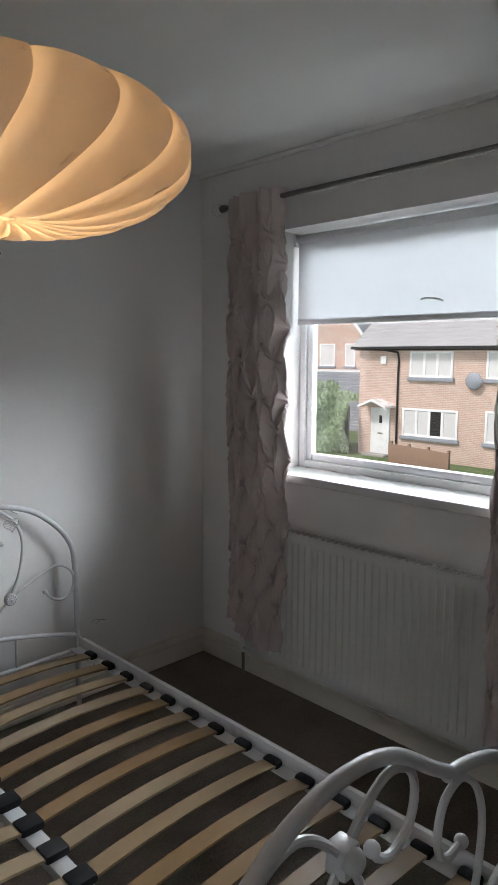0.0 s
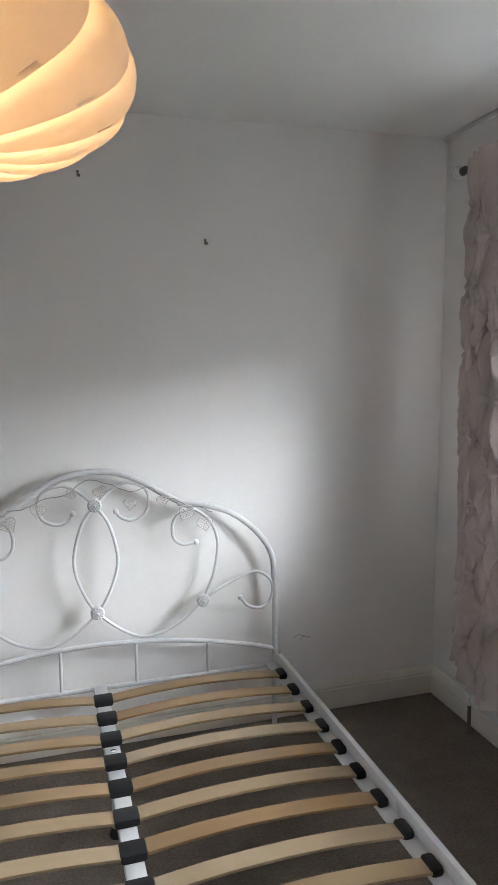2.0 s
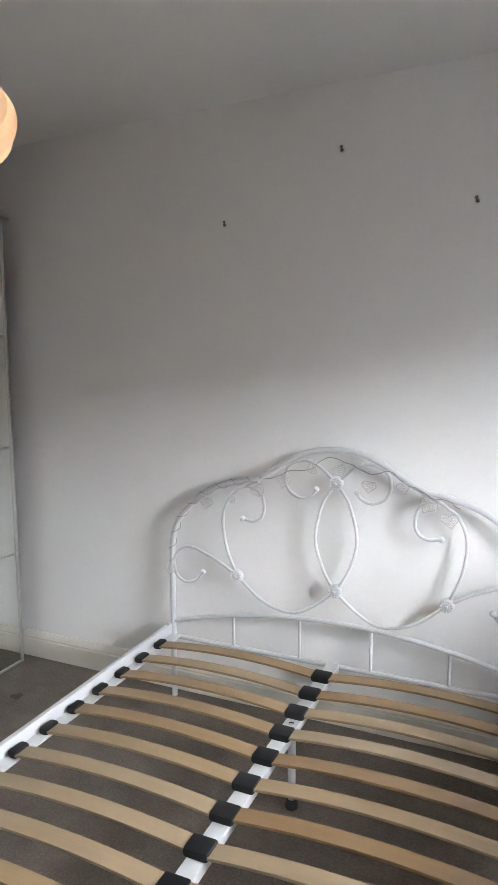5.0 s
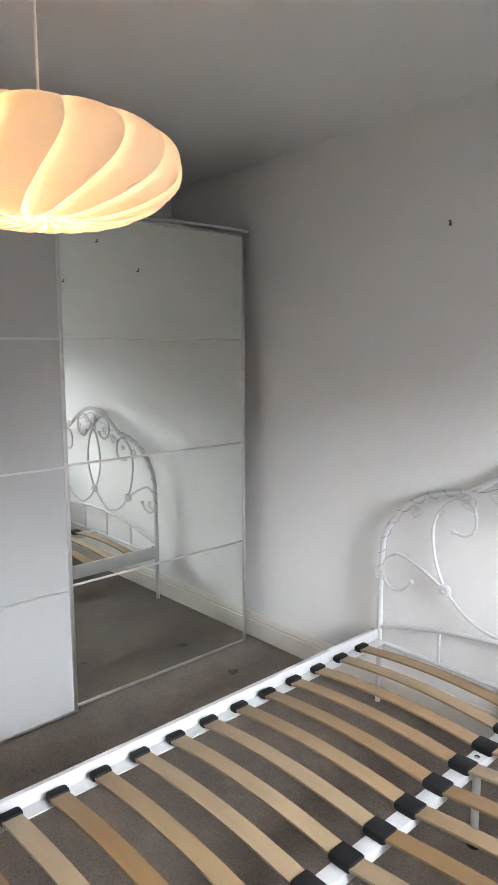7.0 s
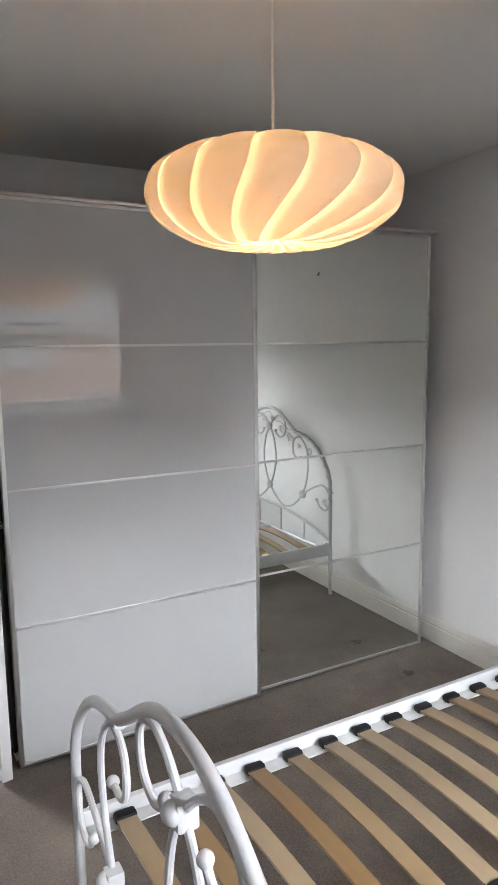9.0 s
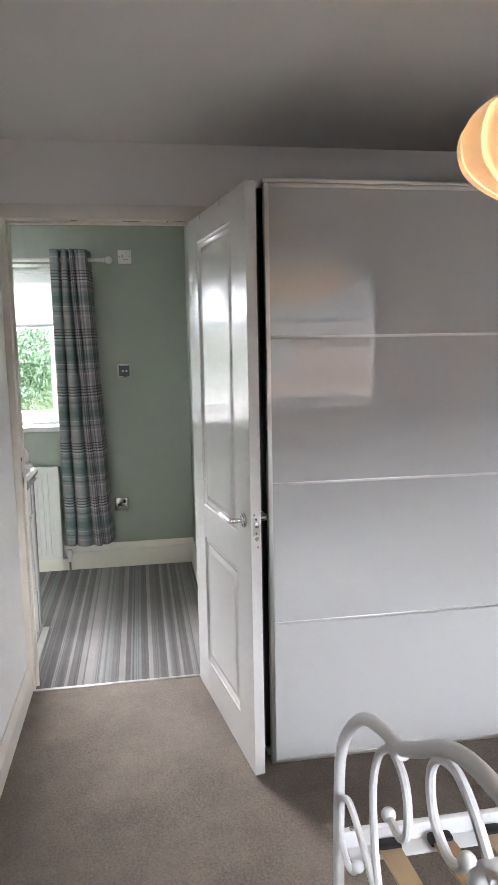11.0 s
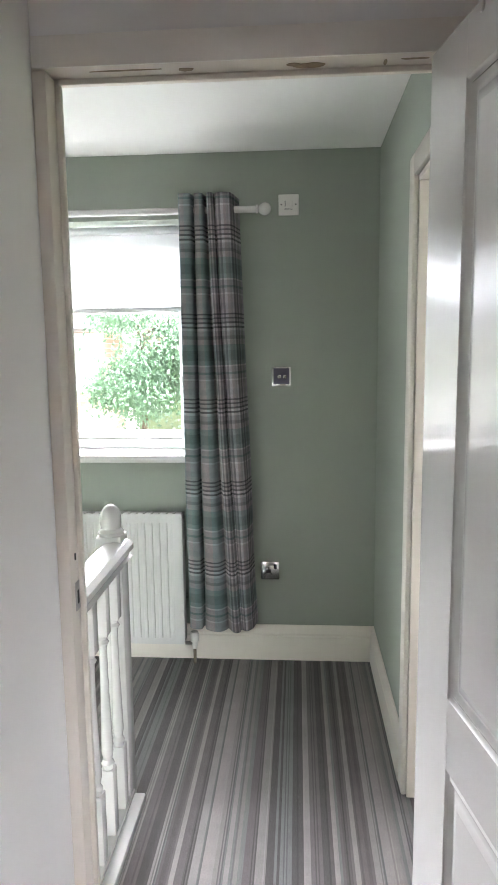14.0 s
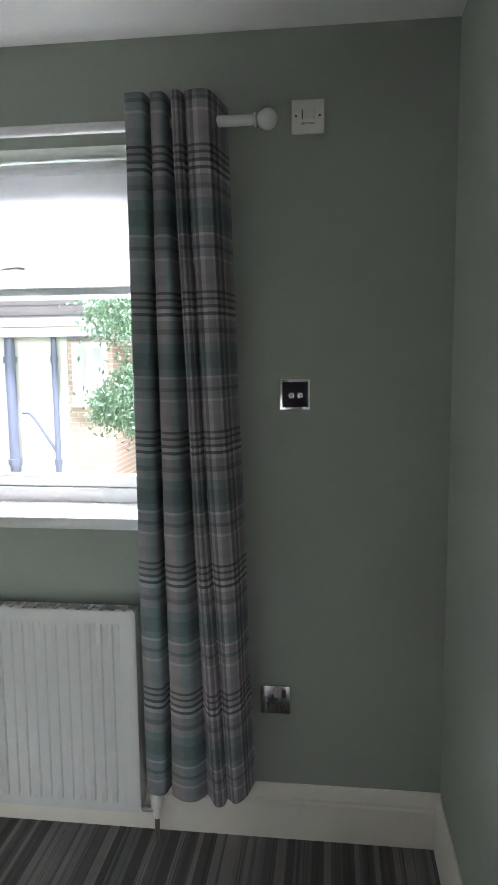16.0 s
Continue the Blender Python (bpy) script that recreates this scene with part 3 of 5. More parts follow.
sp = part("strike_plate", boxes(((-0.045, DOOR_A + 0.0005, 0.92), (-0.02, DOOR_A + 0.003, 0.985)), bevel=0.001), M_STEEL, frame_1, "steel strike plate")
part("slot", boxes(((-0.038, DOOR_A + 0.0032, 0.935), (-0.027, DOOR_A + 0.0036, 0.965))), M_DARK, sp)
part("screw_hole", boxes(((-0.03, DOOR_A + 0.0008, 1.035), (-0.026, DOOR_A + 0.003, 1.05))), M_DARK, frame_1)
part("threshold", boxes(((-0.014, DOOR_A, 0.0005), (0.004, DOOR_B, 0.004)), bevel=0.0015), M_STEEL, frame_1, "thin silver carpet threshold strip")

frame_2 = thing("door_frame", (-0.45, YG, 0), "white-painted frame of the other landing doorway", "door frame", kind="structure")
part("jamb", boxes(((OX0 - 0.03, YG - 0.001, 0), (OX0, YG + 0.121, 1.97)), bevel=0.003), M_CREAM, frame_2, "cream-painted door lining")
part("head", boxes(((OX0 - 0.03, YG - 0.001, 1.972), (OX1 + 0.01, YG + 0.121, 2.0)), bevel=0.003), M_CREAM, frame_2)
part("architrave", boxes(((OX0 - 0.085, YG - 0.018, 0), (OX0 - 0.012, YG, 2.05)), ((OX0 - 0.012, YG - 0.018, 1.985), (LX - 0.002, YG, 2.05)), bevel=0.006), M_TRIM, frame_2)
for z, hgt in ((0.925, 0.055), (1.005, 0.035)):
    sp = part("strike_plate", boxes(((OX0 + 0.0005, YG + 0.03, z), (OX0 + 0.003, YG + 0.058, z + hgt)), bevel=0.001), M_STEEL, frame_2, "brass-worn steel strike plate")
    part("slot", boxes(((OX0 + 0.0032, YG + 0.037, z + 0.012), (OX0 + 0.0036, YG + 0.05, z + hgt - 0.012))), M_DARK, sp)

# the bedroom door, open past a right angle, against the wardrobe end
DOOR_TURN = 9.5
door = thing("door_1", (0.037, 0.851, 0.0), "open white gloss two-panel door with chrome lever handle", "door", turn=DOOR_TURN, kind="structure")
W, T, HT = 0.762, 0.036, 2.01
PX0, PX1 = 0.158, 0.6                  # the panels, across the leaf
rails = [((0, 0, 0.012), (PX0, T, HT)), ((PX1, 0, 0.012), (W, T, HT)), ((PX0, 0.0003, 1.915), (PX1, T - 0.0003, HT)), ((PX0, 0.0003, 0.715), (PX1, T - 0.0003, 0.852)), ((PX0, 0.0003, 0.012), (PX1, T - 0.0003, 0.165))]
part("frame", boxes(*rails), M_GLOSS, door, local=True)
SECTION = ((0.0, 0.0003), (0.004, 0.0045), (0.009, 0.0065), (0.014, 0.0035), (0.021, 0.0085), (0.027, 0.0095), (0.034, 0.006), (0.05, 0.003))
for za, zb in ((0.852, 1.915), (0.165, 0.715)):
    pn = part("panel", boxes(((PX0 + 0.05, 0.003, za + 0.05), (PX1 - 0.05, T - 0.003, zb - 0.05))), M_GLOSS, door, local=True)
    bm = bmesh.new()
    for side in (0, 1):
        rings = []
        for inset, depth in SECTION:
            y = depth if not side else T - depth
            rings.append([bm.verts.new(p) for p in ((PX0 + inset, y, za + inset), (PX1 - inset, y, za + inset), (PX1 - inset, y, zb - inset), (PX0 + inset, y, zb - inset))])
        for r0, r1 in zip(rings, rings[1:]):
            for k in range(4):
                bm.faces.new((r0[k], r0[(k + 1) % 4], r1[(k + 1) % 4], r1[k]))
    part("moulding", bm, M_GLOSS, pn, angle=50)
HX, HZ = 0.697, 0.915
for side in (-1, 1):
    yb = 0.0 if side < 0 else T
    hd = turned([(0.0255, side * 0.0005), (0.0255, side * 0.006), (0.0245, side * 0.009), (0.012, side * 0.0095), (0.0095, side * 0.011), (0.0095, side * 0.05), (0.0, side * 0.0505)], (HX, yb, HZ), 28, "Y")
    h = part("handle", hd, M_CHROME, door, "chrome lever handle", local=True)
    part("lever", tube(smooth_line([(HX + 0.004, yb + side * 0.049, HZ), (HX - 0.012, yb + side * 0.05, HZ), (HX - 0.03, yb + side * 0.05, HZ + 0.001), (HX - 0.118, yb + side * 0.05, HZ)], 6), 0.0095, 14), M_CHROME, h)
lt = part("latch_plate", boxes(((W + 0.0003, 0.006, HZ - 0.04), (W + 0.0025, T - 0.006, HZ + 0.022)), bevel=0.001), M_STEEL, door, "steel latch plate", local=True)
part("latch_bolt", boxes(((W + 0.002, 0.011, HZ - 0.012), (W + 0.012, T - 0.011, HZ + 0.006)), bevel=0.002), M_CHROME, lt)
for dz in (-0.032, 0.015):
    part("screw", turned([(0.0035, W + 0.0024), (0.0035, W + 0.0031)], (0, T / 2, HZ + dz), 10, "X"), M_DARK, lt)
for (yy, zz, ln, hh) in ((0.02, HZ - 0.052, 0.011, 0.008), (0.012, HZ + 0.03, 0.006, 0.005), (0.024, HZ - 0.08, 0.004, 0.006)):
    bm = bmesh.new()
    rng = random.Random(int(zz * 1000))
    rim = [bm.verts.new((W + 0.0003, yy + ln * rng.uniform(0.5, 1) * math.cos(k * 0.5236), zz + hh * rng.uniform(0.6, 1.1) * math.sin(k * 0.5236))) for k in range(12)]
    tip = bm.verts.new((W + 0.0009, yy, zz))
    for k in range(12):
        bm.faces.new((rim[k], rim[(k + 1) % 12], tip))
    part("chipped_paint", bm, M_STAIN, door, "paint chipped to bare wood by the latch", local=True)
for hx in (0.208, 0.472):
    bm = boxes(((hx, -0.0025, HT - 0.012), (hx + 0.012, -0.0005, HT + 0.003)), ((hx, -0.0025, HT + 0.0008), (hx + 0.012, T + 0.002, HT + 0.003)))
    turn_in(bm, [(0.007, -0.0048), (0.0085, -0.0036), (0.0085, -0.0015), (0.007, -0.0005)], (hx + 0.006, 0, HT - 0.014), 14, "Y")
    part("over_door_hook", bm, M_STEEL, door, "small steel over-door hook", local=True)
for z in (0.25, 1.0, 1.75):
    part("hinge", turned([(0.006, z), (0.006, z + 0.08)], (-0.006, T - 0.003, 0), 10), M_STEEL, door, local=True)


# ---------------------------------------------------------------- windows
def window(name, wall_x, out, opening, mullion, label, f=0.05, s=0.042):
    """A white plastic window set into its reveal. out: +1 or -1, the way out along x."""
    y0, y1, z0, z1 = opening
    xf = wall_x + out * 0.15                 # inner face of the frame
    w = thing(name, (xf, (y0 + y1) / 2, z0), label, "window", kind="structure")
    d = 0.06 * out

    def bar(ya, yb, za, zb, x=xf, depth=d, bev=0.006):
        lo, hi = (min(x, x + depth), ya, za), (max(x, x + depth), yb, zb)
        return lo, hi, bev

    def bars(*specs):
        bm = bmesh.new()
        for lo, hi, bev in specs:
            box_in(bm, lo, hi, bev)
        return bm

    part("window_frame", bars(bar(y0, y0 + f, z0, z1), bar(y1 - f, y1, z0, z1), bar(y0 + f, y1 - f, z1 - f, z1), bar(y0 + f, y1 - f, z0, z0 + f)), M_UPVC, w)
    cells = []
    edges = [y0 + f] + list(mullion) + [y1 - f]
    for m in mullion:
        part("mullion", bars(bar(m - 0.03, m + 0.03, z0 + f, z1 - f)), M_UPVC, w)
    for i in range(len(edges) - 1):
        a = edges[i] + (0.03 if i else 0.0)
        b = edges[i + 1] - (0.03 if i < len(edges) - 2 else 0.0)
        cells.append((a, b))
    for a, b in cells:
        za, zb = z0 + f, z1 - f
        xs = xf + out * 0.012
        part("sash", bars(bar(a, a + s, za, zb, xs, d * 0.7, 0.01), bar(b - s, b, za, zb, xs, d * 0.7, 0.01), bar(a + s, b - s, zb - s, zb, xs, d * 0.7, 0.01), bar(a + s, b - s, za, za + s, xs, d * 0.7, 0.01)), M_UPVC, w)
        pane = part("pane", boxes(((min(xf + out * 0.03, xf + out * 0.036), a + s - 0.004, za + s - 0.004), (max(xf + out * 0.03, xf + out * 0.036), b - s + 0.004, zb - s + 0.004))), M_PANE, w, "clear window glass")
        pane.visible_shadow = False
    # the board and the plastered sides of the reveal
    xi = wall_x - out * 0.075
    part("window_sill", boxes(((min(xi, xf), y0 + 0.001, z0 - 0.03), (max(xi, xf), y1 - 0.001, z0 + 0.006)), bevel=0.006), M_GLOSS, w, "white painted window board")
    return w


window("window_1", XE, 1, (WIN[0], WIN[1], WIN[2], WIN[3]), (), "white plastic bedroom window over a deep painted sill", 0.036, 0.034)
window("window_2", XG, -1, (LWIN[0], LWIN[1], LWIN[2], LWIN[3]), (-0.78,), "white plastic landing window over a painted sill")


def roller_blind(x, y0, y1, top, bottom, pull, side, label):
    b = thing("roller_blind", (x, (y0 + y1) / 2, top), label, "blind")
    part("roller", turned([(0.018, y0), (0.018, y1)], (x, 0, top - 0.025), 16, "Y"), M_BLIND, b)
    for y in (y0, y1):
        part("bracket", boxes(((x - 0.022, y - 0.006, top - 0.055), (x + 0.022, y + 0.006, top)), bevel=0.003), M_UPVC, b)
    part("fabric", boxes(((x - 0.0006, y0 + 0.008, bottom), (x + 0.0006, y1 - 0.008, top - 0.03))), M_BLIND, b, "white translucent blind cloth")
    bm = tube(smooth_line([(x + side * 0.003, pull - 0.05, bottom + 0.046), (x + side * 0.01, pull - 0.025, bottom + 0.056), (x + side * 0.012, pull + 0.02, bottom + 0.06), (x + side * 0.003, pull + 0.045, bottom + 0.057)], 6), 0.004, 8)
    part("pull_tab", bm, M_BLIND, b, "small curved pull tab")
    part("bottom_bar", boxes(((x - 0.006, y0 + 0.008, bottom - 0.024), (x + 0.006, y1 - 0.008, bottom)), bevel=0.003), M_UPVC, b)
    return b


roller_blind(XE + 0.115, WIN[0] + 0.012, WIN[1] - 0.012, WIN[3] - 0.004, 1.715, 1.891, -1, "white roller blind pulled partly down in the bedroom window")
roller_blind(XG - 0.105, LWIN[0] + 0.012, LWIN[1] - 0.012, LWIN[3] - 0.004, 1.683, -0.347, 1, "white roller blind pulled partly down in the landing window")


# ---------------------------------------------------------------- radiators
def radiator(x, side, y0, y1, z0, z1, pipe_y, label):
    """A convector panel on a wall at x; side: the way into the room along x."""
    r = thing("radiator", (x, (y0 + y1) / 2, z0), label, "radiator")
    xb, xf = x + side * 0.035, x + side * 0.095
    n = int((y1 - y0 - 0.08) / 0.034)
    bm = bmesh.new()
    cols = [(y0 + 0.0, 0.0), (y0 + 0.04, 0.0)]
    for i in range(n):
        c = y0 + 0.04 + (i + 0.5) * (y1 - y0 - 0.08) / n
        cols += [(c - 0.012, 0.0), (c - 0.008, -0.006), (c + 0.008, -0.006), (c + 0.012, 0.0)]
    cols += [(y1 - 0.04, 0.0), (y1, 0.0)]
    levels = [(z0, 0), (z0 + 0.03, 0), (z0 + 0.045, 1), (z1 - 0.055, 1), (z1 - 0.04, 0), (z1 - 0.012, 0), (z1, -0.012 * 0)]
    grid = [[bm.verts.new((xf + side * d * k, y, z)) for y, d in cols] for z, k in levels]
    for a, b in zip(grid, grid[1:]):
        for i in range(len(cols) - 1):
            bm.faces.new((a[i], a[i + 1], b[i + 1], b[i]))
    part("front_panel", bm, M_RAD, r, angle=25)
    part("back_panel", boxes(((min(xb, xb + side * 0.004), y0, z0), (max(xb, xb + side * 0.004), y1, z1 - 0.01))), M_RAD, r)
    for y in (y0, y1):
        part("side_panel", boxes(((min(xb, xf), y - 0.004, z0 + 0.01), (max(xb, xf), y + 0.004, z1 - 0.006)), bevel=0.002), M_RAD, r)
    bars = []
    m = int((y1 - y0) / 0.034)
    for i in range(m + 1):
        y = y0 + (y1 - y0) * i / m
        bars.append(((min(xb, xf) + 0.004, y - 0.004, z1 - 0.008), (max(xb, xf) - 0.004, y + 0.004, z1 - 0.002)))
    for f in (0.08, 0.5, 0.92):
        xx = xb + (xf - xb) * f
        bars.append(((xx - 0.003, y0, z1 - 0.009), (xx + 0.003, y1, z1 - 0.003)))
    part("top_grille", boxes(*bars), M_RAD, r, "white slotted top grille")
    # one solid block for the fins, coloured dark for the shade between the panels
    part("shaded_fins", boxes(((min(xb, xf) + 0.012, y0 + 0.02, z0 + 0.03), (max(xb, xf) - 0.012, y1 - 0.02, z1 - 0.05))), M_RADDARK, r)
    xm = (xb + xf) / 2
    v = part("valve", turned([(0.011, z0 - 0.03), (0.013, z0 - 0.02), (0.013, z0 + 0.005), (0.02, z0 + 0.006), (0.022, z0 + 0.04), (0.016, z0 + 0.052), (0.0, z0 + 0.053)], (xm, pipe_y, 0), 16), M_WHITEPLASTIC, r, "white radiator valve")
    part("union", turned([(0.009, pipe_y - 0.045 if pipe_y > y1 else pipe_y), (0.009, pipe_y if pipe_y > y1 else pipe_y + 0.045)], (xm, 0, z0 - 0.005), 10, "Y"), M_STEEL, v)
    part("pipe", tube([(xm, pipe_y, z0 - 0.02), (xm + 0.001, pipe_y, 0.001)], 0.0075, 10), M_VINTAGE, r, "paint-chipped copper pipe")
    return r


radiator(XE, -1, 1.5, 2.70, 0.155, 0.785, 2.745, "long white panel radiator under the bedroom window")
radiator(XG, 1, -0.98, 0.07, 0.105, 0.735, 0.115, "white panel radiator under the landing window")


# ---------------------------------------------------------------- curtains
def pintuck_curtain(y0, y1, x, top, bottom, seed, slant, label):
    """Satin cloth hung in soft folds, pinched together at staggered points, from which creases spread."""
    rng = random.Random(seed)
    c = thing("curtain", (x, (y0 + y1) / 2, bottom), label, "curtain", "bedroom curtains")
    nu, nv = 230, 480
    ph = [rng.uniform(0, 6.28) for _ in range(6)]
    across, pitch = 3.8, 0.275

    def pinch(a, b):
        """Distance and direction to the nearest pinch, each shifted a little from its place."""
        best = None
        for h in (0.0, 0.5):
            i, j = round(a - h) + h, round(b - h) + h
            ja = 0.16 * noise.noise(Vector((i * 3.7, j * 5.3, seed * 1.9)))
            jb = 0.2 * noise.noise(Vector((i * 4.9 + 9, j * 3.1, seed * 2.3)))
            da, db = a - i - ja, b - j - jb
            d = math.hypot(da, db)
            if best is None or d < best[0]:
                best = (d, da, db, i * 7 + j * 3)
        return best

    def f(u, v):
        z = top - v * (top - bottom)
        slow = noise.noise(Vector((u * 2.2, v * 4, seed * 3.1)))
        sway = 0.012 * math.sin(v * 5 + ph[0]) + 0.007 * math.sin(v * 11 + ph[1])
        width = (y1 - y0) * (0.82 + 0.14 * math.sin(math.pi * min(1, v * 1.1)) + 0.1 * v)
        head, tail = min(1.0, max(0.0, (v - 0.035) / 0.06)), min(1.0, (1 - v) / 0.06)
        k = head * tail
        fold = math.sin(2 * math.pi * (2.6 * u + 0.1 * math.sin(3 * v + ph[2])) + ph[3])
        a = u * across + 0.22 * slow + 0.12 * math.sin(6 * v + ph[1])
        b = z / pitch
        d, da, db, key = pinch(a, b)
        p, q = math.sin(math.pi * (a + b)), math.sin(math.pi * (a - b))
        puff = abs(p) * abs(q)
        hang = 1 - 2 * abs(math.sin(math.pi * (7.4 * u + 0.5 * slow + 0.2 * math.sin(2 * math.pi * b + 3 * u)) + ph[5])) ** 0.75
        th = math.atan2(db, da)
        rays = 1 - 2 * abs(math.sin(3.5 * th + key)) ** 0.7 + 0.5 * math.sin(11 * th + 2 * key)
        star = rays * math.exp(-(d / 0.27) ** 2) * min(1, d / 0.05)
        upright = math.cos(2 * math.pi * da * 1.7) * math.exp(-(da / 0.34) ** 2) * min(1, abs(db) / 0.12)
        dent = math.exp(-(d / 0.15) ** 2)
        bead = math.exp(-(d / 0.035) ** 2)
        fine = noise.noise(Vector((u * 22, v * 26, seed))) + 0.5 * noise.noise(Vector((u * 50, v * 48, seed + 4)))
        pleat = math.sin(2 * math.pi * 6.5 * u + ph[4])
        out = 0.016 * fold + k * (0.01 * puff + 0.009 * hang * (1 - 0.7 * dent) + 0.01 * star + 0.005 * upright - 0.022 * dent + 0.013 * bead) + 0.011 * pleat * (1 - 0.8 * k) + 0.0014 * fine
        draw = k * 0.02 * math.exp(-(d / 0.22) ** 2)
        yy = (y0 + y1) / 2 + (u - 0.5) * width + sway * v - draw * da / (d + 0.05) + 0.004 * pleat * (1 - k)
        hem = (slant * u + 0.018 * math.sin(u * 7.4 + ph[0])) * v ** 6
        edge = 0.03 * abs(2 * u - 1) ** 5
        return Vector((x - out + edge, yy, z + hem + 0.006 * math.sin(u * 30) * (1 - head)))
    bm = bmesh.new()
    grid_in(bm, nu, nv, f)
    cloth = part("cloth", bm, M_SATIN, c, angle=80)
    md = cloth.modifiers.new("thickness", "SOLIDIFY")
    md.thickness = 0.0025
    return c


pintuck_curtain(2.44, 2.80, XE - 0.14, 2.245, 0.2, 3, 0.09, "grey-pink satin pintuck curtain gathered beside the window")
pintuck_curtain(1.14, 1.51, XE - 0.14, 2.255, 0.24, 8, -0.04, "grey-pink satin pintuck curtain gathered at the window's far side")

rod = thing("curtain_rod", (XE - 0.1, 2.0, 2.215), "dark pewter curtain rod with clear ball ends over the window", "curtain rod")
part("rod", turned([(0.011, 1.02), (0.011, 2.86)], (XE - 0.1, 0, 2.215), 14, "Y"), M_PEWTER, rod)
for ye in (1.0, 2.885):
    bm = bmesh.new()
    ball_in(bm, (XE - 0.1, ye, 2.215), 0.027, 1.0, 18)
    part("finial", bm, M_CRYSTAL, rod, "clear faceted ball finial")
    s = 1 if ye > 2 else -1
    part("collar", turned([(0.016, ye - s * 0.05), (0.017, ye - s * 0.03), (0.013, ye - s * 0.024)], (XE - 0.1, 0, 2.215), 14, "Y"), M_PEWTER, rod)
for yb in (1.25, 2.64):
    part("bracket", tube([(XE - 0.1, yb, 2.204), (XE - 0.06, yb, 2.19), (XE - 0.001, yb, 2.19)], 0.007, 8), M_PEWTER, rod)


def eyelet_curtain(x, top, bottom, label):
    """Cloth on rings: flat fronts with deep folds between them, turned back to the wall at one end."""
    c = thing("curtain", (x, 0.22, bottom), label, "curtain")
    upper = [(0.045, 0.1), (0.075, 0.096), (0.082, 0.12), (0.076, 0.146), (0.03, 0.152), (0.026, 0.158), (0.07, 0.162), (0.08, 0.18), (0.07, 0.198), (0.02, 0.203), (0.018, 0.211), (0.075, 0.217), (0.085, 0.23), (0.076, 0.242), (0.05, 0.247), (0.072, 0.254), (0.082, 0.275), (0.083, 0.3), (0.07, 0.316), (0.03, 0.326), (-0.015, 0.334), (-0.06, 0.343)]
    lower = [(0.03, 0.1), (0.055, 0.097), (0.066, 0.125), (0.055, 0.152), (0.02, 0.16), (0.022, 0.168), (0.06, 0.178), (0.085, 0.215), (0.084, 0.25), (0.06, 0.272), (0.045, 0.28), (0.075, 0.296), (0.096, 0.312), (0.088, 0.33), (0.06, 0.336), (0.068, 0.346), (0.084, 0.362), (0.07, 0.382), (0.05, 0.394), (0.03, 0.4), (0.005, 0.405), (-0.02, 0.41)]
    up = smooth_line([Vector((a, b, 0)) for a, b in upper], 8)
    lo = smooth_line([Vector((a, b, 0)) for a, b in lower], 8)
    nu, nv = len(up) - 1, 80

    def f(u, v):
        i = round(u * nu)
        q = up[i].lerp(lo[i], v ** 1.15)
        sag = 0.004 * math.sin(7 * v + 11 * u) + 0.003 * math.sin(15 * v + 5 * u)
        drop = v * (0.012 * math.sin(3.2 * u + 0.3) - 0.05 * max(0.0, 0.12 - u) + (0.05 * (u - 0.93) if u > 0.93 else 0))
        return Vector((x + q.x + sag * v, q.y + 0.009 + sag * 0.7 * v, top - v * (top - bottom) - drop))
    bm = bmesh.new()
    vs = grid_in(bm, nu, nv, f)
    lay = bm.loops.layers.uv.new("cloth")
    bm.verts.index_update()
    for fc in bm.faces:
        for lp in fc.loops:
            i, j = lp.vert.index % (nu + 1), lp.vert.index // (nu + 1)
            lp[lay].uv = (min(i / nu, 0.999), j / nv * (top - bottom))
    cloth = part("cloth", bm, M_TARTAN, c, angle=80)
    md = cloth.modifiers.new("thickness", "SOLIDIFY")
    md.thickness = 0.003
    return c


eyelet_curtain(XG + 0.082, 2.135, 0.212, "grey and teal tartan curtain drawn aside at the landing window")
rod2 = thing("curtain_rod", (XG + 0.1, -0.3, 2.075), "white wooden curtain pole with ball ends on the landing", "curtain rod")
part("rod", turned([(0.0145, -1.25), (0.0145, 0.43)], (XG + 0.1, 0, 2.075), 16, "Y"), M_GLOSS, rod2)
for ye, s in ((0.43, 1), (-1.25, -1)):
    part("finial", turned([(0.0145, 0), (0.019, s * 0.002), (0.019, s * 0.008), (0.013, s * 0.012), (0.02, s * 0.018), (0.027, s * 0.03), (0.028, s * 0.042), (0.022, s * 0.056), (0.01, s * 0.064), (0.0, s * 0.066)], (XG + 0.1, ye, 2.075), 20, "Y"), M_GLOSS, rod2, "white turned ball finial")
for yb in (0.3, -0.9):
    part("bracket", tube([(XG + 0.1, yb, 2.058), (XG + 0.06, yb, 2.05), (XG + 0.001, yb, 2.05)], 0.01, 8), M_GLOSS, rod2)


# ---------------------------------------------------------------- bed
CX = 2.207
bed = thing("bed", (CX, 2.0, 0), "white metal double bed frame with bare wooden slats", "bed")
HY, FY = 3.045, 1.062


def at_end(y, s, o):
    return lambda d, z: Vector((CX + d + (0.004 if y < 2 else 0.0), y, z * s + o))


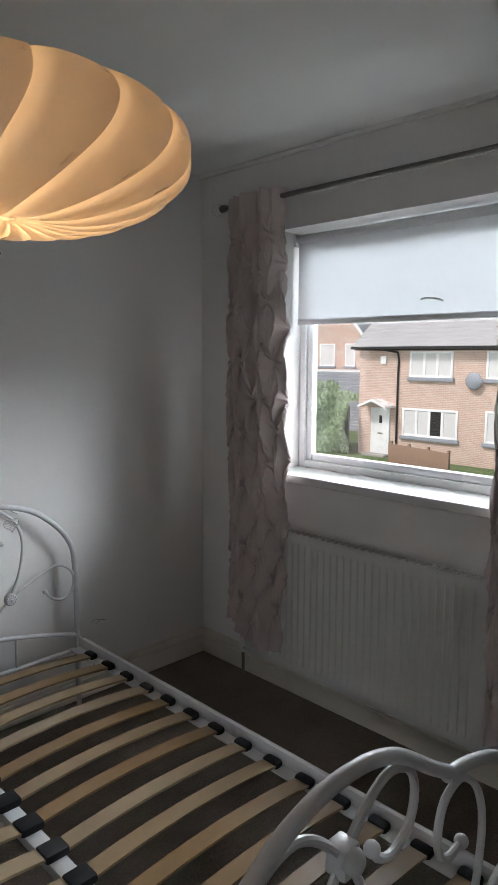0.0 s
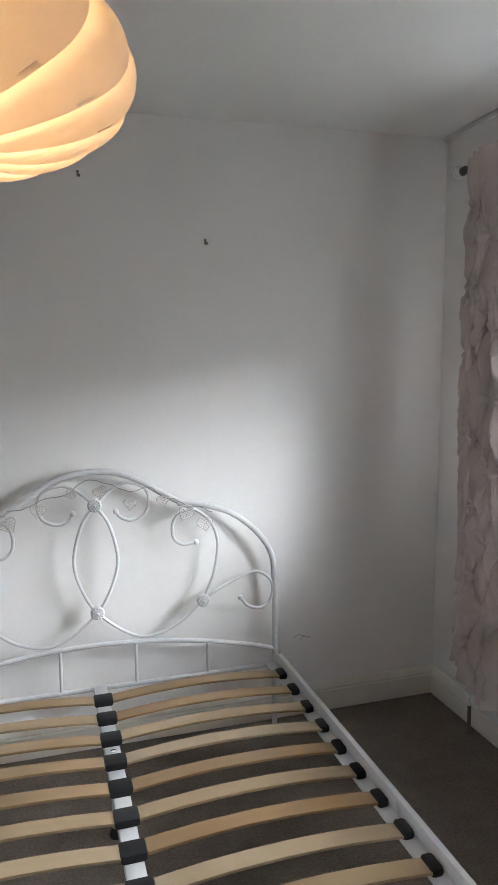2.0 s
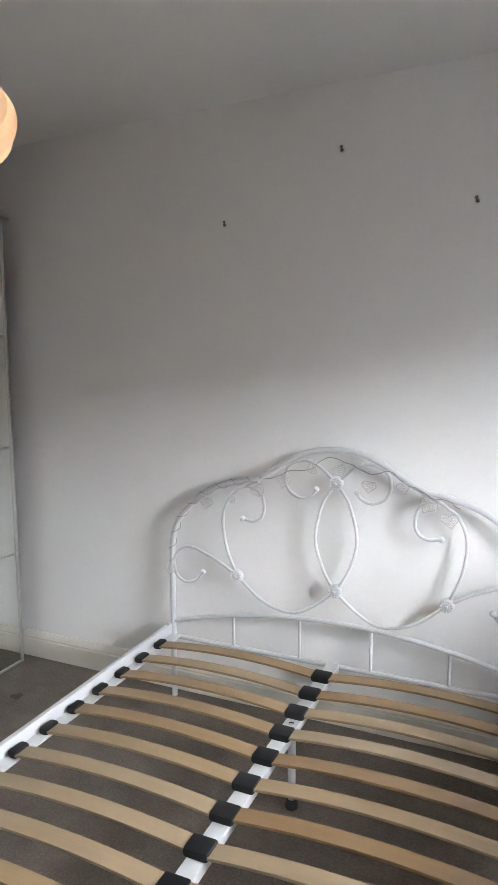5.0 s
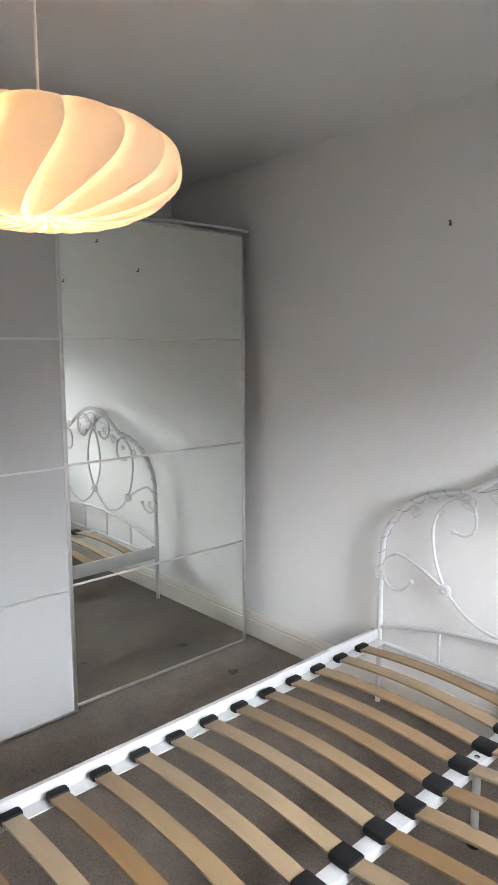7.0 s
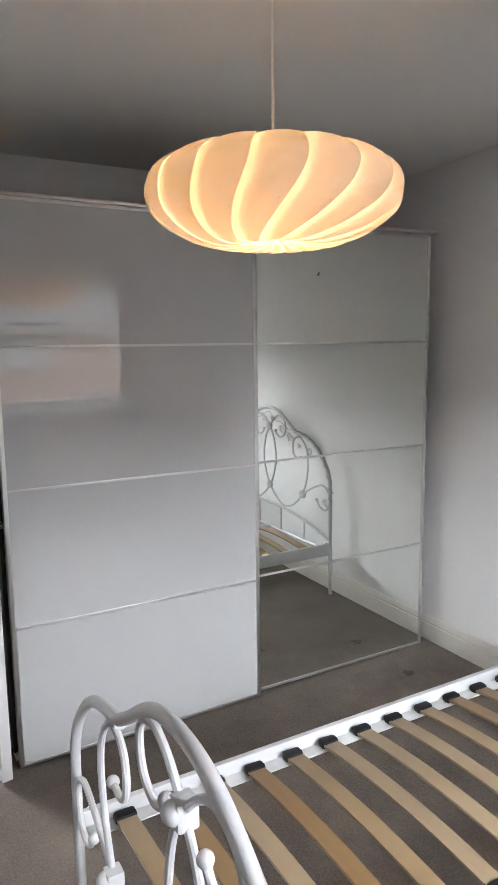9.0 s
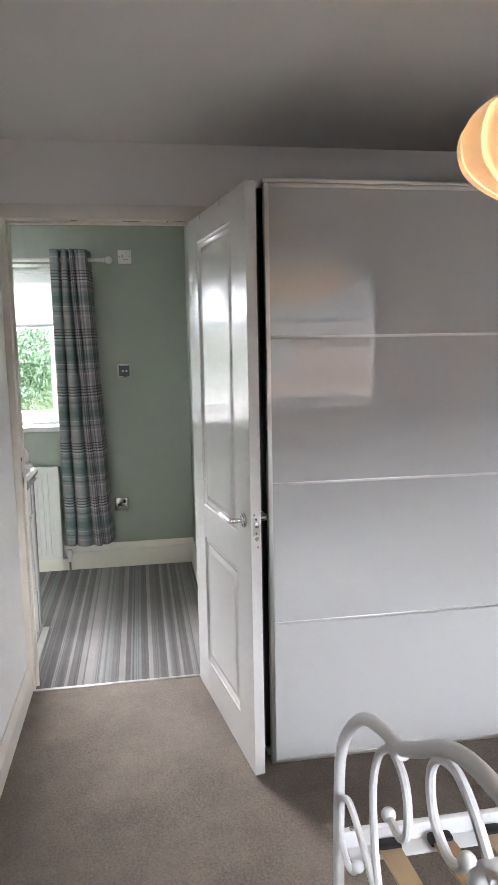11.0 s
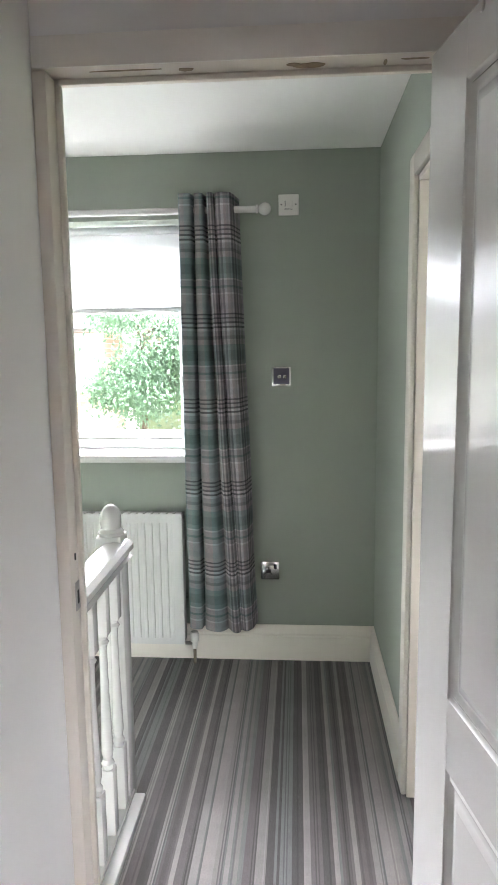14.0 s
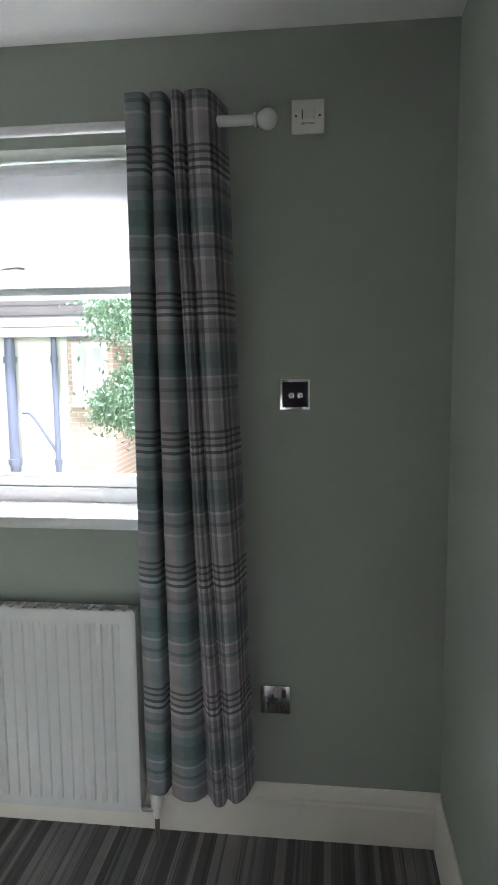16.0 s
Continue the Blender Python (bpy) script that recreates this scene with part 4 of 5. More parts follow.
def bed_end(y, s, o, name, r_out, r_in, foot):
    """Head or foot of the bed: arched tubes, mirrored scrolls and rosettes."""
    q = at_end(y, s, o)
    hb = part(name, tube(smooth_line([q(d, z) for d, z in ((-0.37, 0.942), (-0.27, 0.995), (-0.13, 1.077), (0, 1.1), (0.13, 1.077), (0.27, 0.995), (0.37, 0.942))], 8), r_out, 12), M_METAL_W, bed)
    for s_ in (-1, 1):
        line = smooth_line([q(s_ * d, z) for d, z in ((0.31, 0.965), (0.40, 0.953), (0.52, 0.913), (0.625, 0.83), (0.685, 0.74), (0.7, 0.64), (0.703, 0.5))], 8)
        end = line[-1]
        line.append(Vector((end.x, y, 0.002)))
        part("post", tube(line, r_out, 12), M_METAL_W, hb)

        def scroll(nm, pts):
            ln = smooth_line([q(s_ * d, z) for d, z in pts], 7)
            part(nm, tube(ln, r_in, 9), M_METAL_W, hb)
            return ln
        a = scroll("scroll", ((0, 0.976), (0.06, 1.03), (0.117, 1.054), (0.178, 1.035), (0.201, 0.989), (0.185, 0.935), (0.136, 0.911), (0.095, 0.924), (0.077, 0.948)))
        part("knob", ball_in(bmesh.new(), a[-1], r_in * 1.75), M_METAL_W, hb)
        scroll("oval", ((0, 0.976), (0.05, 0.9), (0.08, 0.77), (0.055, 0.66), (0, 0.566), (-0.1, 0.482), (-0.187, 0.452), (-0.3, 0.485), (-0.406, 0.571)))
        b = scroll("scroll", ((0.406, 0.571), (0.45, 0.68), (0.466, 0.797), (0.44, 0.88), (0.385, 0.93), (0.345, 0.936), (0.305, 0.917), (0.288, 0.873), (0.295, 0.825), (0.33, 0.801), (0.38, 0.806)))
        part("knob", ball_in(bmesh.new(), b[-1], r_in * 1.75), M_METAL_W, hb)
        c = scroll("scroll", ((0.406, 0.571), (0.47, 0.61), (0.535, 0.641), (0.6, 0.664), (0.64, 0.662), (0.68, 0.632), (0.694, 0.589), (0.68, 0.537), (0.638, 0.514), (0.59, 0.528), (0.558, 0.565)))
        part("knob", ball_in(bmesh.new(), c[-1], r_in * 1.75), M_METAL_W, hb)
    for d, z in ((0, 0.976), (0, 0.566), (-0.406, 0.571), (0.406, 0.571)):
        ctr = q(d, z)
        if foot:
            bm = boxes((ctr - Vector((0.02, 0.02, 0.026)), ctr + Vector((0.02, 0.02, 0.026))), bevel=0.006)
            ball_in(bm, ctr + Vector((0, -0.018, 0.004)), 0.021)
        else:
            bm = turned([(0.0, -0.016), (0.012, -0.016), (0.022, -0.012), (0.026, -0.006), (0.026, 0.006), (0.02, 0.01), (0.0, 0.011)], ctr, 22, "Y")
            for k in range(12):
                an = 2 * math.pi * k / 12
                ball_in(bm, ctr + Vector((0.019 * math.cos(an), -0.0125, 0.019 * math.sin(an))), 0.0042, 1, 6)
            ball_in(bm, ctr + Vector((0, -0.015, 0)), 0.006, 1, 8)
        part("rosette", bm, M_METAL_W, hb, "cast flower rosette" if not foot else "cast square boss")
    zb = 0.44 * s + o
    ze = 0.335 * s + o
    arc = [Vector((CX + d, y, ze + (zb - ze) * (1 - (d / 0.7) ** 2))) for d in [-0.7 + 1.4 * k / 24 for k in range(25)]]
    part("cross_bar", tube(arc, r_out * 0.8, 10), M_METAL_W, hb)
    zl = max(0.09, 0.268 * s + o)
    part("cross_bar", tube([(CX - 0.7, y, zl), (CX + 0.7, y, zl)], r_out * 0.8, 10), M_METAL_W, hb)
    for d in (-0.422, -0.14, 0.14, 0.422):
        part("spindle", tube([(CX + d, y, zl), (CX + d, y, ze + (zb - ze) * (1 - (d / 0.7) ** 2))], 0.006, 8), M_METAL_W, hb)
    return hb


bed_end(HY, 1.0, 0.0, "headboard", 0.0115, 0.0062, False)
bed_end(FY, 1.06, -0.237, "footboard", 0.0135, 0.0082, True)
for s_ in (-1, 1):
    xa, xb = sorted((CX + s_ * 0.702, CX + s_ * 0.72))
    xc, xd = sorted((CX + s_ * 0.655, CX + s_ * 0.702))
    rl = part("side_rail", boxes(((xa, FY + 0.012, 0.255), (xb, HY - 0.012, 0.327)), ((xc, FY + 0.02, 0.281), (xd, HY - 0.02, 0.286)), bevel=0.002), M_METAL_W, bed)
    for yy in (FY + 0.035, HY - 0.035):
        part("bolt", turned([(0.007, 0.3265), (0.007, 0.331), (0.004, 0.333), (0, 0.333)], (CX + s_ * 0.711, yy, 0), 10), M_CHROME, rl)
cr = part("centre_rail", boxes(((CX - 0.024, FY + 0.015, 0.255), (CX + 0.024, HY - 0.015, 0.285)), bevel=0.003), M_METAL_W, bed)
for yy in (2.575, 1.45):
    part("bolt", turned([(0.009, 0.285), (0.009, 0.288), (0.005, 0.289), (0, 0.289)], (CX + 0.002, yy, 0), 12), M_CHROME, cr)
for yy in (2.575, 1.45):
    lg = part("leg", turned([(0.0125, 0.02), (0.0125, 0.258)], (CX + 0.004, yy, 0), 14), M_METAL_W, bed)
    part("rubber_foot", turned([(0.021, 0.0), (0.022, 0.012), (0.015, 0.026), (0.0127, 0.03)], (CX + 0.004, yy, 0), 16), M_CAP, lg)

# bowed slats in rubber holders
L = 0.655
bm = bmesh.new()
n = 14
secs = []
for i in range(n + 1):
    t = i / n
    z = 0.021 * (1 - (2 * t - 1) ** 2)
    secs.append([bm.verts.new(((t - 0.5) * L, y, z + dz)) for y, dz in ((-0.026, 0), (0.026, 0), (0.0265, 0.0015), (0.0265, 0.0065), (0.026, 0.008), (-0.026, 0.008), (-0.0265, 0.0065), (-0.0265, 0.0015))])
for a, b in zip(secs, secs[1:]):
    for k in range(8):
        bm.faces.new((a[k], a[(k + 1) % 8], b[(k + 1) % 8], b[k]))
bm.faces.new(secs[0])
bm.faces.new(secs[-1])
slat_mesh = mesh_of("slat", bm, M_SLAT, 40)
cap_mesh = mesh_of("slat_cap", boxes(((-0.016, -0.0305, -0.012), (0.018, 0.0305, 0.0125)), bevel=0.009), M_CAP)
bm = boxes(((-0.034, -0.03, -0.006), (0.034, 0.03, 0.02)), bevel=0.009)
for v in bm.verts:
    v.co.y *= 0.86 + 0.22 * min(1, abs(v.co.x) / 0.034)
    v.co.z -= 0.006 * (1 - abs(v.co.x) / 0.034)
mid_cap_mesh = mesh_of("slat_holder", bm, M_CAP)
rng = random.Random(21)
for k in range(14):
    y = 2.893 - 0.1318 * k
    for s_ in (-1, 1):
        piece("slat", slat_mesh, bed, pose(CX + s_ * 0.345, y + rng.uniform(-0.002, 0.002), 0.293 + rng.uniform(-0.001, 0.001), 0, 0, rng.uniform(-0.3, 0.3) + (180 if rng.random() > 0.5 else 0)))
        piece("slat_cap", cap_mesh, bed, pose(CX + s_ * 0.677, y, 0.298, 0, 0, 180 if s_ > 0 else 0))
    piece("slat_holder", mid_cap_mesh, bed, pose(CX, y, 0.291))

# wire garland wound along the headboard
gar = thing("heart_garland", (CX, HY - 0.02, 1.0), "silver wire garland with lace hearts wound along the headboard", "garland")
line = []
arch = smooth_line([(CX + d, HY - 0.017, z) for d, z in ((-0.7, 0.56), (-0.7, 0.66), (-0.66, 0.78), (-0.57, 0.88), (-0.45, 0.94), (-0.33, 0.965), (-0.22, 0.995), (-0.1, 1.03), (0, 1.075), (0.1, 1.03), (0.2, 1.03), (0.28, 0.985), (0.36, 0.955), (0.44, 0.93))], 14)
for i, p in enumerate(arch):
    along = (arch[min(i + 1, len(arch) - 1)] - arch[max(i - 1, 0)]).normalized()
    side = Vector((along.z, 0, -along.x))
    wind = max(0.0, min(1.0, (75 - i) / 8))
    loose = p + Vector((0.003 * math.sin(i * 0.9), 0, 0.006 * math.sin(i * 0.37)))
    tight = Vector((p.x, HY, p.z)) + 0.0148 * (math.cos(i * 0.8) * side + math.sin(i * 0.8) * Vector((0, 1, 0)))
    line.append(loose.lerp(tight, wind))
part("wire", tube(line, 0.0017, 6), M_WIRE, gar)


def heart_in(bm, c, size, tilt, turn):
    m = Matrix.Translation(c) @ Euler((radians(turn), 0.3 * math.sin(tilt), tilt * 0.3)).to_matrix().to_4x4() @ Matrix.Rotation(tilt, 4, "Y")
    pts = []
    for k in range(25):
        a = 2 * math.pi * k / 24
        x, z = 16 * math.sin(a) ** 3, 13 * math.cos(a) - 5 * math.cos(2 * a) - 2 * math.cos(3 * a) - math.cos(4 * a)
        pts.append(m @ Vector((x / 32 * size, 0, z / 32 * size)))
    tube_in(bm, pts, 0.0018, 5)
    lace = bmesh.new()
    for k in range(1, 12):
        tube_in(lace, [pts[k], (pts[k] + pts[24 - k]) / 2 + Vector((0, -0.004, 0.002)), pts[24 - k]], 0.0011, 4)
        tube_in(lace, [pts[k], pts[(k * 7 + 11) % 24]], 0.0011, 4)
    return bm, lace


for d, z, sz, ti in ((-0.525, 0.865, 0.05, 0.2), (-0.41, 0.885, 0.03, -0.5), (-0.30, 0.93, 0.055, -0.4), (-0.198, 0.975, 0.05, 0.15), (-0.085, 1.03, 0.038, 1.0), (0.02, 1.03, 0.045, -0.3), (0.128, 0.98, 0.045, 0.1), (0.25, 0.985, 0.042, -0.15), (0.335, 0.93, 0.055, 0.4), (0.41, 0.885, 0.055, -0.1), (-0.69, 0.575, 0.05, 0.4)):
    h, lace = heart_in(bmesh.new(), Vector((CX + d, HY - 0.03, z)), sz * 1.15, ti, 8)
    ht = part("heart", h, M_LACE, gar, "white wire lace heart")
    tagged(part("lace", lace, M_LACE, ht), kind="stuff")

# ---------------------------------------------------------------- wardrobe
WX, WY0, WY1, WZ = 0.735, 1.045, 3.02, 2.03
wd = thing("wardrobe", (0.35, 2.03, 0), "large wardrobe with white glass and mirror sliding doors", "wardrobe")
part("side_panel", boxes(((0.02, WY0 - 0.005, 0.0), (0.60, WY0 + 0.013, WZ - 0.015)), bevel=0.001), M_DARKWOOD, wd, "black-brown side panel")
part("side_panel", boxes(((0.02, WY1 - 0.005, 0.0), (0.60, WY1 + 0.013, WZ - 0.015)), bevel=0.001), M_DARKWOOD, wd, "black-brown side panel")
part("top_panel", boxes(((0.02, WY0 + 0.014, WZ - 0.035), (0.60, WY1 - 0.006, WZ - 0.017)), bevel=0.001), M_DARKWOOD, wd, "black-brown top panel")
part("back_panel", boxes(((0.015, WY0, 0.02), (0.02, WY1, WZ - 0.03))), M_DARKWOOD, wd)
part("base_panel", boxes(((0.02, WY0 + 0.014, 0.02), (0.60, WY1 - 0.006, 0.06))), M_DARKWOOD, wd)
part("top_rail", boxes(((0.60, WY0 - 0.004, WZ - 0.012), (WX + 0.003, WY1 + 0.003, WZ - 0.001)), ((0.60, WY0, WZ - 0.05), (0.635, WY1, WZ - 0.013)), bevel=0.0015), M_ALU, wd, "aluminium top sliding rail")
part("bottom_rail", boxes(((0.605, WY0, 0.0), (0.662, WY1 + 0.002, 0.024)), bevel=0.002), M_ALU, wd, "aluminium bottom sliding rail")
part("edge_post", boxes(((0.602, WY0 - 0.005, 0.029), (0.655, WY0 + 0.012, WZ - 0.013)), bevel=0.002), M_DARKWOOD, wd)


def sliding_door(x, y0, y1, glass_m, lab):
    d = part("sliding_door", boxes(((x - 0.03, y0, 0.012), (x, y0 + 0.016, WZ - 0.014)), ((x - 0.03, y1 - 0.016, 0.012), (x, y1, WZ - 0.014)), ((x - 0.03, y0 + 0.016, 0.012), (x, y1 - 0.016, 0.024)), ((x - 0.03, y0 + 0.016, WZ - 0.026), (x, y1 - 0.016, WZ - 0.014)), bevel=0.0015), M_ALU, wd, lab)
    zs = [0.02, 0.538, 1.034, 1.528, WZ - 0.02]
    for k in range(4):
        part("door_panel", boxes(((x - 0.016, y0 + 0.014, zs[k] + 0.004), (x - 0.004, y1 - 0.014, zs[k + 1] - 0.004))), glass_m, d)
        if k:
            part("divider", boxes(((x - 0.02, y0 + 0.016, zs[k] - 0.0045), (x - 0.001, y1 - 0.016, zs[k] + 0.0045)), bevel=0.001), M_ALU, d)
    return d


sliding_door(WX, WY0 + 0.002, 2.058, M_WHITEGLASS, "white glass sliding door in an aluminium frame")
sliding_door(WX - 0.036, 2.01, WY1, M_MIRROR, "mirrored sliding door in an aluminium frame")

# ---------------------------------------------------------------- pendant lamp
LC = Vector((1.893, 1.43, 1.85))
pl = thing("pendant_lamp", (LC.x, LC.y, 1.70), "lit white pendant lamp of overlapping swirled plastic petals", "lamp")
part("cord", tube([(LC.x, LC.y, 1.9), (LC.x, LC.y, ceiling_z(LC.x) - 0.02)], 0.003, 8), M_WHITEPLASTIC, pl)
part("ceiling_rose", turned([(0.04, ceiling_z(LC.x) - 0.001), (0.04, ceiling_z(LC.x) - 0.012), (0.02, ceiling_z(LC.x) - 0.03), (0.006, ceiling_z(LC.x) - 0.034)], (LC.x, LC.y, 0), 20), M_WHITEPLASTIC, pl)
part("lamp_holder", turned([(0.008, 1.925), (0.018, 1.92), (0.019, 1.885), (0.014, 1.88)], (LC.x, LC.y, 0), 14), M_WHITEPLASTIC, pl)
NP = 16
PROFILE = smooth_line([(0.03, 1.888, 0), (0.095, 1.9, 0), (0.168, 1.89, 0), (0.22, 1.862, 0), (0.233, 1.828, 0), (0.218, 1.79, 0), (0.165, 1.754, 0), (0.095, 1.733, 0), (0.014, 1.738, 0)], 4)
for k in range(NP):
    base = 2 * math.pi * k / NP + 0.12

    def petal(u, v):
        x = v * (len(PROFILE) - 1)
        i = min(int(x), len(PROFILE) - 2)
        rr, zz = PROFILE[i].lerp(PROFILE[i + 1], x - i).xy
        low = max(0.0, v - 0.42) / 0.58
        twist = -0.75 * low ** 1.8 + 0.12 * max(0.0, 0.4 - v)
        ang = base + (u - 0.5) * 2 * math.pi / NP * 1.82 + twist
        full = math.sin(math.pi * min(1, max(0, v))) ** 0.6
        lift = (0.05 * (u - 0.5) + 0.023 * math.sin(math.pi * u)) * full
        nz = (1 - 2 * v) * 0.6
        return Vector((LC.x + (rr + lift) * math.cos(ang), LC.y + (rr + lift) * math.sin(ang), zz + lift * nz))
    bm = bmesh.new()
    grid_in(bm, 14, 36, petal)
    pt = part("petal", bm, M_SHADE, pl, angle=80)
    for vv in (0.34, 0.66):
        bm = bmesh.new()
        a, b, c, d = petal(0.93, vv), petal(0.965, vv), petal(0.965, vv + 0.035), petal(0.93, vv + 0.035)
        o = ((a + c) / 2 - LC).normalized() * 0.0012
        inner, outer = [bm.verts.new(q) for q in (a, b, c, d)], [bm.verts.new(q + o) for q in (a, b, c, d)]
        bm.faces.new(outer)
        for j in range(4):
            bm.faces.new((inner[j], inner[(j + 1) % 4], outer[(j + 1) % 4], outer[j]))
        part("fastening_tab", bm, M_SHADE, pt)
bm = bmesh.new()
ball_in(bm, (LC.x, LC.y, 1.825), 0.03, 1, 14)
M_BULB = bpy.data.materials.new("bulb glow")
M_BULB.use_nodes = True
_p = M_BULB.node_tree.nodes["Principled BSDF"]
_p.inputs["Emission Color"].default_value, _p.inputs["Emission Strength"].default_value = (1, 0.74, 0.45, 1), 4
blb = part("bulb", bm, M_BULB, pl, "warm lit bulb")
blb.visible_shadow = False


# ---------------------------------------------------------------- small fittings
def hook(x, z):
    h = solid("wall_hook", boxes(((x - 0.004, YN - 0.004, z - 0.011), (x + 0.004, YN - 0.0005, z + 0.011)), ((x - 0.001, YN - 0.012, z - 0.011), (x + 0.008, YN - 0.002, z - 0.003)), ((x - 0.006, YN - 0.007, z + 0.004), (x + 0.001, YN - 0.001, z + 0.009)), bevel=0.0015), M_VINTAGE, "small dark metal picture hook on the wall", "hook", "picture hooks")
    return h


hook(1.726, 1.945)
hook(2.189, 2.166)
hook(2.653, 1.952)
for x, z in ((3.02, 0.335), (3.05, 0.325)):
    solid("wall_scuff", tube(smooth_line([(x, YN - 0.0006, z), (x + 0.02, YN - 0.0006, z + 0.012), (x + 0.05, YN - 0.0006, z + 0.004)], 5), 0.0009, 4), M_DARK, "thin dark scuff mark on the wall", "scuff")

for sx, sy, sr in ((0.884, 2.765, 0.03), (2.78, 0.62, 0.02), (1.05, 2.3, 0.016)):
    rng = random.Random(int(sx * 100))
    bm = bmesh.new()
    rim = [bm.verts.new((sx + sr * rng.uniform(0.5, 1.2) * math.cos(k * 0.45), sy + sr * rng.uniform(0.5, 1.2) * math.sin(k * 0.45), 0.0006)) for k in range(14)]
    tip = bm.verts.new((sx, sy, 0.002))
    for k in range(14):
        bm.faces.new((rim[k], rim[(k + 1) % 14], tip))
    solid("carpet_stain", bm, M_STAINED, "small dark stain on the beige carpet", "stain", "carpet stains")

sw = thing("light_switch", (0.37, YS, 1.345), "polished chrome toggle light switch on the white wall", "switch")
part("plate", boxes(((0.327, YS + 0.0005, 1.302), (0.413, YS + 0.006, 1.388)), bevel=0.0025), M_CHROME, sw)
part("toggle", turned([(0.006, 0.006), (0.006, 0.012), (0.003, 0.014), (0.0035, 0.026), (0.0, 0.028)], (0.37, YS, 1.345), 12, "Y"), M_CHROME, sw)


def plate(name, y, z, w, m, label, cat, t=0.009):
    p = thing(name, (XG, y, z), label, cat)
    part("plate", boxes(((XG + 0.0005, y - w / 2, z - w / 2), (XG + t, y + w / 2, z + w / 2)), bevel=0.003), m, p)
    return p


def words(text, size, at, parent, m, face_x=1):
    cu = bpy.data.curves.new("lettering", "FONT")
    cu.body, cu.size, cu.align_x, cu.align_y, cu.extrude = text, size, "CENTER", "CENTER", 0.0002
    tmp = new("lettering_tmp", cu)
    me = bpy.data.meshes.new_from_object(tmp.evaluated_get(bpy.context.evaluated_depsgraph_get()))
    bpy.data.objects.remove(tmp)
    me.materials.append(m)
    ob = new("lettering", me)
    put_under(ob, parent)
    ob.matrix_basis = pose(*at, 90, 0, 90)
    return ob


fan = plate("fan_switch", 0.568, 2.107, 0.088, M_WHITEPLASTIC, "white plastic fan isolator switch high on the green wall", "switch", 0.012)
part("rocker", boxes(((XG + 0.011, 0.573, 2.098), (XG + 0.0165, 0.587, 2.126)), bevel=0.002), M_WHITEPLASTIC, fan)
part("neon", boxes(((XG + 0.011, 0.5515, 2.1), (XG + 0.013, 0.5545, 2.124))), M_DARK, fan)
for yy in (0.536, 0.6):
    part("screw", turned([(0.003, 0.0118), (0.003, 0.0128)], (XG, yy, 2.108), 10, "X"), M_DARK, fan)
words("VENT FAN", 0.0085, (XG + 0.0124, 0.568, 2.088), fan, M_DARK)

tog = plate("toggle_switch", 0.533, 1.359, 0.088, M_CHROME, "polished chrome double toggle switch on the green wall", "switch", 0.006)
part("face", boxes(((XG + 0.0055, 0.497, 1.323), (XG + 0.0072, 0.569, 1.395))), M_NICKEL, tog, "dark reflective switch face")
for yy in (0.523, 0.547):
    part("toggle", turned([(0.0085, 0.007), (0.0085, 0.010), (0.005, 0.011), (0.004, 0.013), (0.004, 0.026), (0.0, 0.028)], (XG, yy, 1.357), 14, "X"), M_CHROME, tog)
soc = plate("power_socket", 0.474, 0.442, 0.088, M_CHROME, "polished chrome single power socket near the skirting", "socket", 0.008)
part("pin_slots", boxes(((XG + 0.0078, 0.463, 0.446), (XG + 0.0086, 0.469, 0.458)), ((XG + 0.0078, 0.447, 0.427), (XG + 0.0086, 0.456, 0.433)), ((XG + 0.0078, 0.476, 0.427), (XG + 0.0086, 0.485, 0.433)), ((XG + 0.0078, 0.452, 0.43), (XG + 0.0083, 0.48, 0.448))), M_DARK, soc, "black plug slots")
part("rocker", boxes(((XG + 0.0078, 0.492, 0.45), (XG + 0.013, 0.506, 0.474)), bevel=0.002), M_DARK, soc, "black socket rocker")

# ---------------------------------------------------------------- stair rail on the landing
ban = thing("stair_banister", (-0.4, 0.07, 0), "white painted stair banister with turned spindles", "banister")
BX0, BX1, BY = -0.66, LX, 0.04
prof = [(-0.033, 0.842), (-0.024, 0.846), (-0.028, 0.862), (-0.036, 0.868), (-0.036, 0.884), (-0.024, 0.896), (0.0, 0.9), (0.024, 0.896), (0.036, 0.884), (0.036, 0.868), (0.028, 0.862), (0.024, 0.846), (0.033, 0.842)]
bm = bmesh.new()
ends = [[bm.verts.new((x, BY + 1.3 * d, z)) for d, z in prof] for x in (BX0 - 0.01, BX1)]
for k in range(len(prof)):
    j = (k + 1) % len(prof)
    bm.faces.new((ends[0][k], ends[0][j], ends[1][j], ends[1][k]))
bm.faces.new(ends[0])
bm.faces.new(list(reversed(ends[1])))
part("handrail", bm, M_GLOSS, ban, angle=30)
part("base_rail", boxes(((BX0, BY - 0.035, 0.0), (BX1, BY + 0.06, 0.03)), ((BX0, BY - 0.026, 0.03), (BX1, BY + 0.026, 0.045)), bevel=0.004), M_GLOSS, ban)
spin = [(0.0, 0.25), (0.016, 0.25), (0.017, 0.262), (0.02, 0.272), (0.013, 0.284), (0.0175, 0.31), (0.0155, 0.4), (0.0125, 0.5), (0.0115, 0.62), (0.013, 0.64), (0.019, 0.65), (0.013, 0.66), (0.018, 0.672), (0.0, 0.68)]
for x in (-0.575, -0.455, -0.335, -0.215):
    bm = boxes(((x - 0.0205, BY - 0.0205, 0.045), (x + 0.0205, BY + 0.0205, 0.255)), ((x - 0.0205, BY - 0.0205, 0.672), (x + 0.0205, BY + 0.0205, 0.843)), bevel=0.003)
    turn_in(bm, spin, (x, BY, 0), 14)
    part("spindle", bm, M_GLOSS, ban)
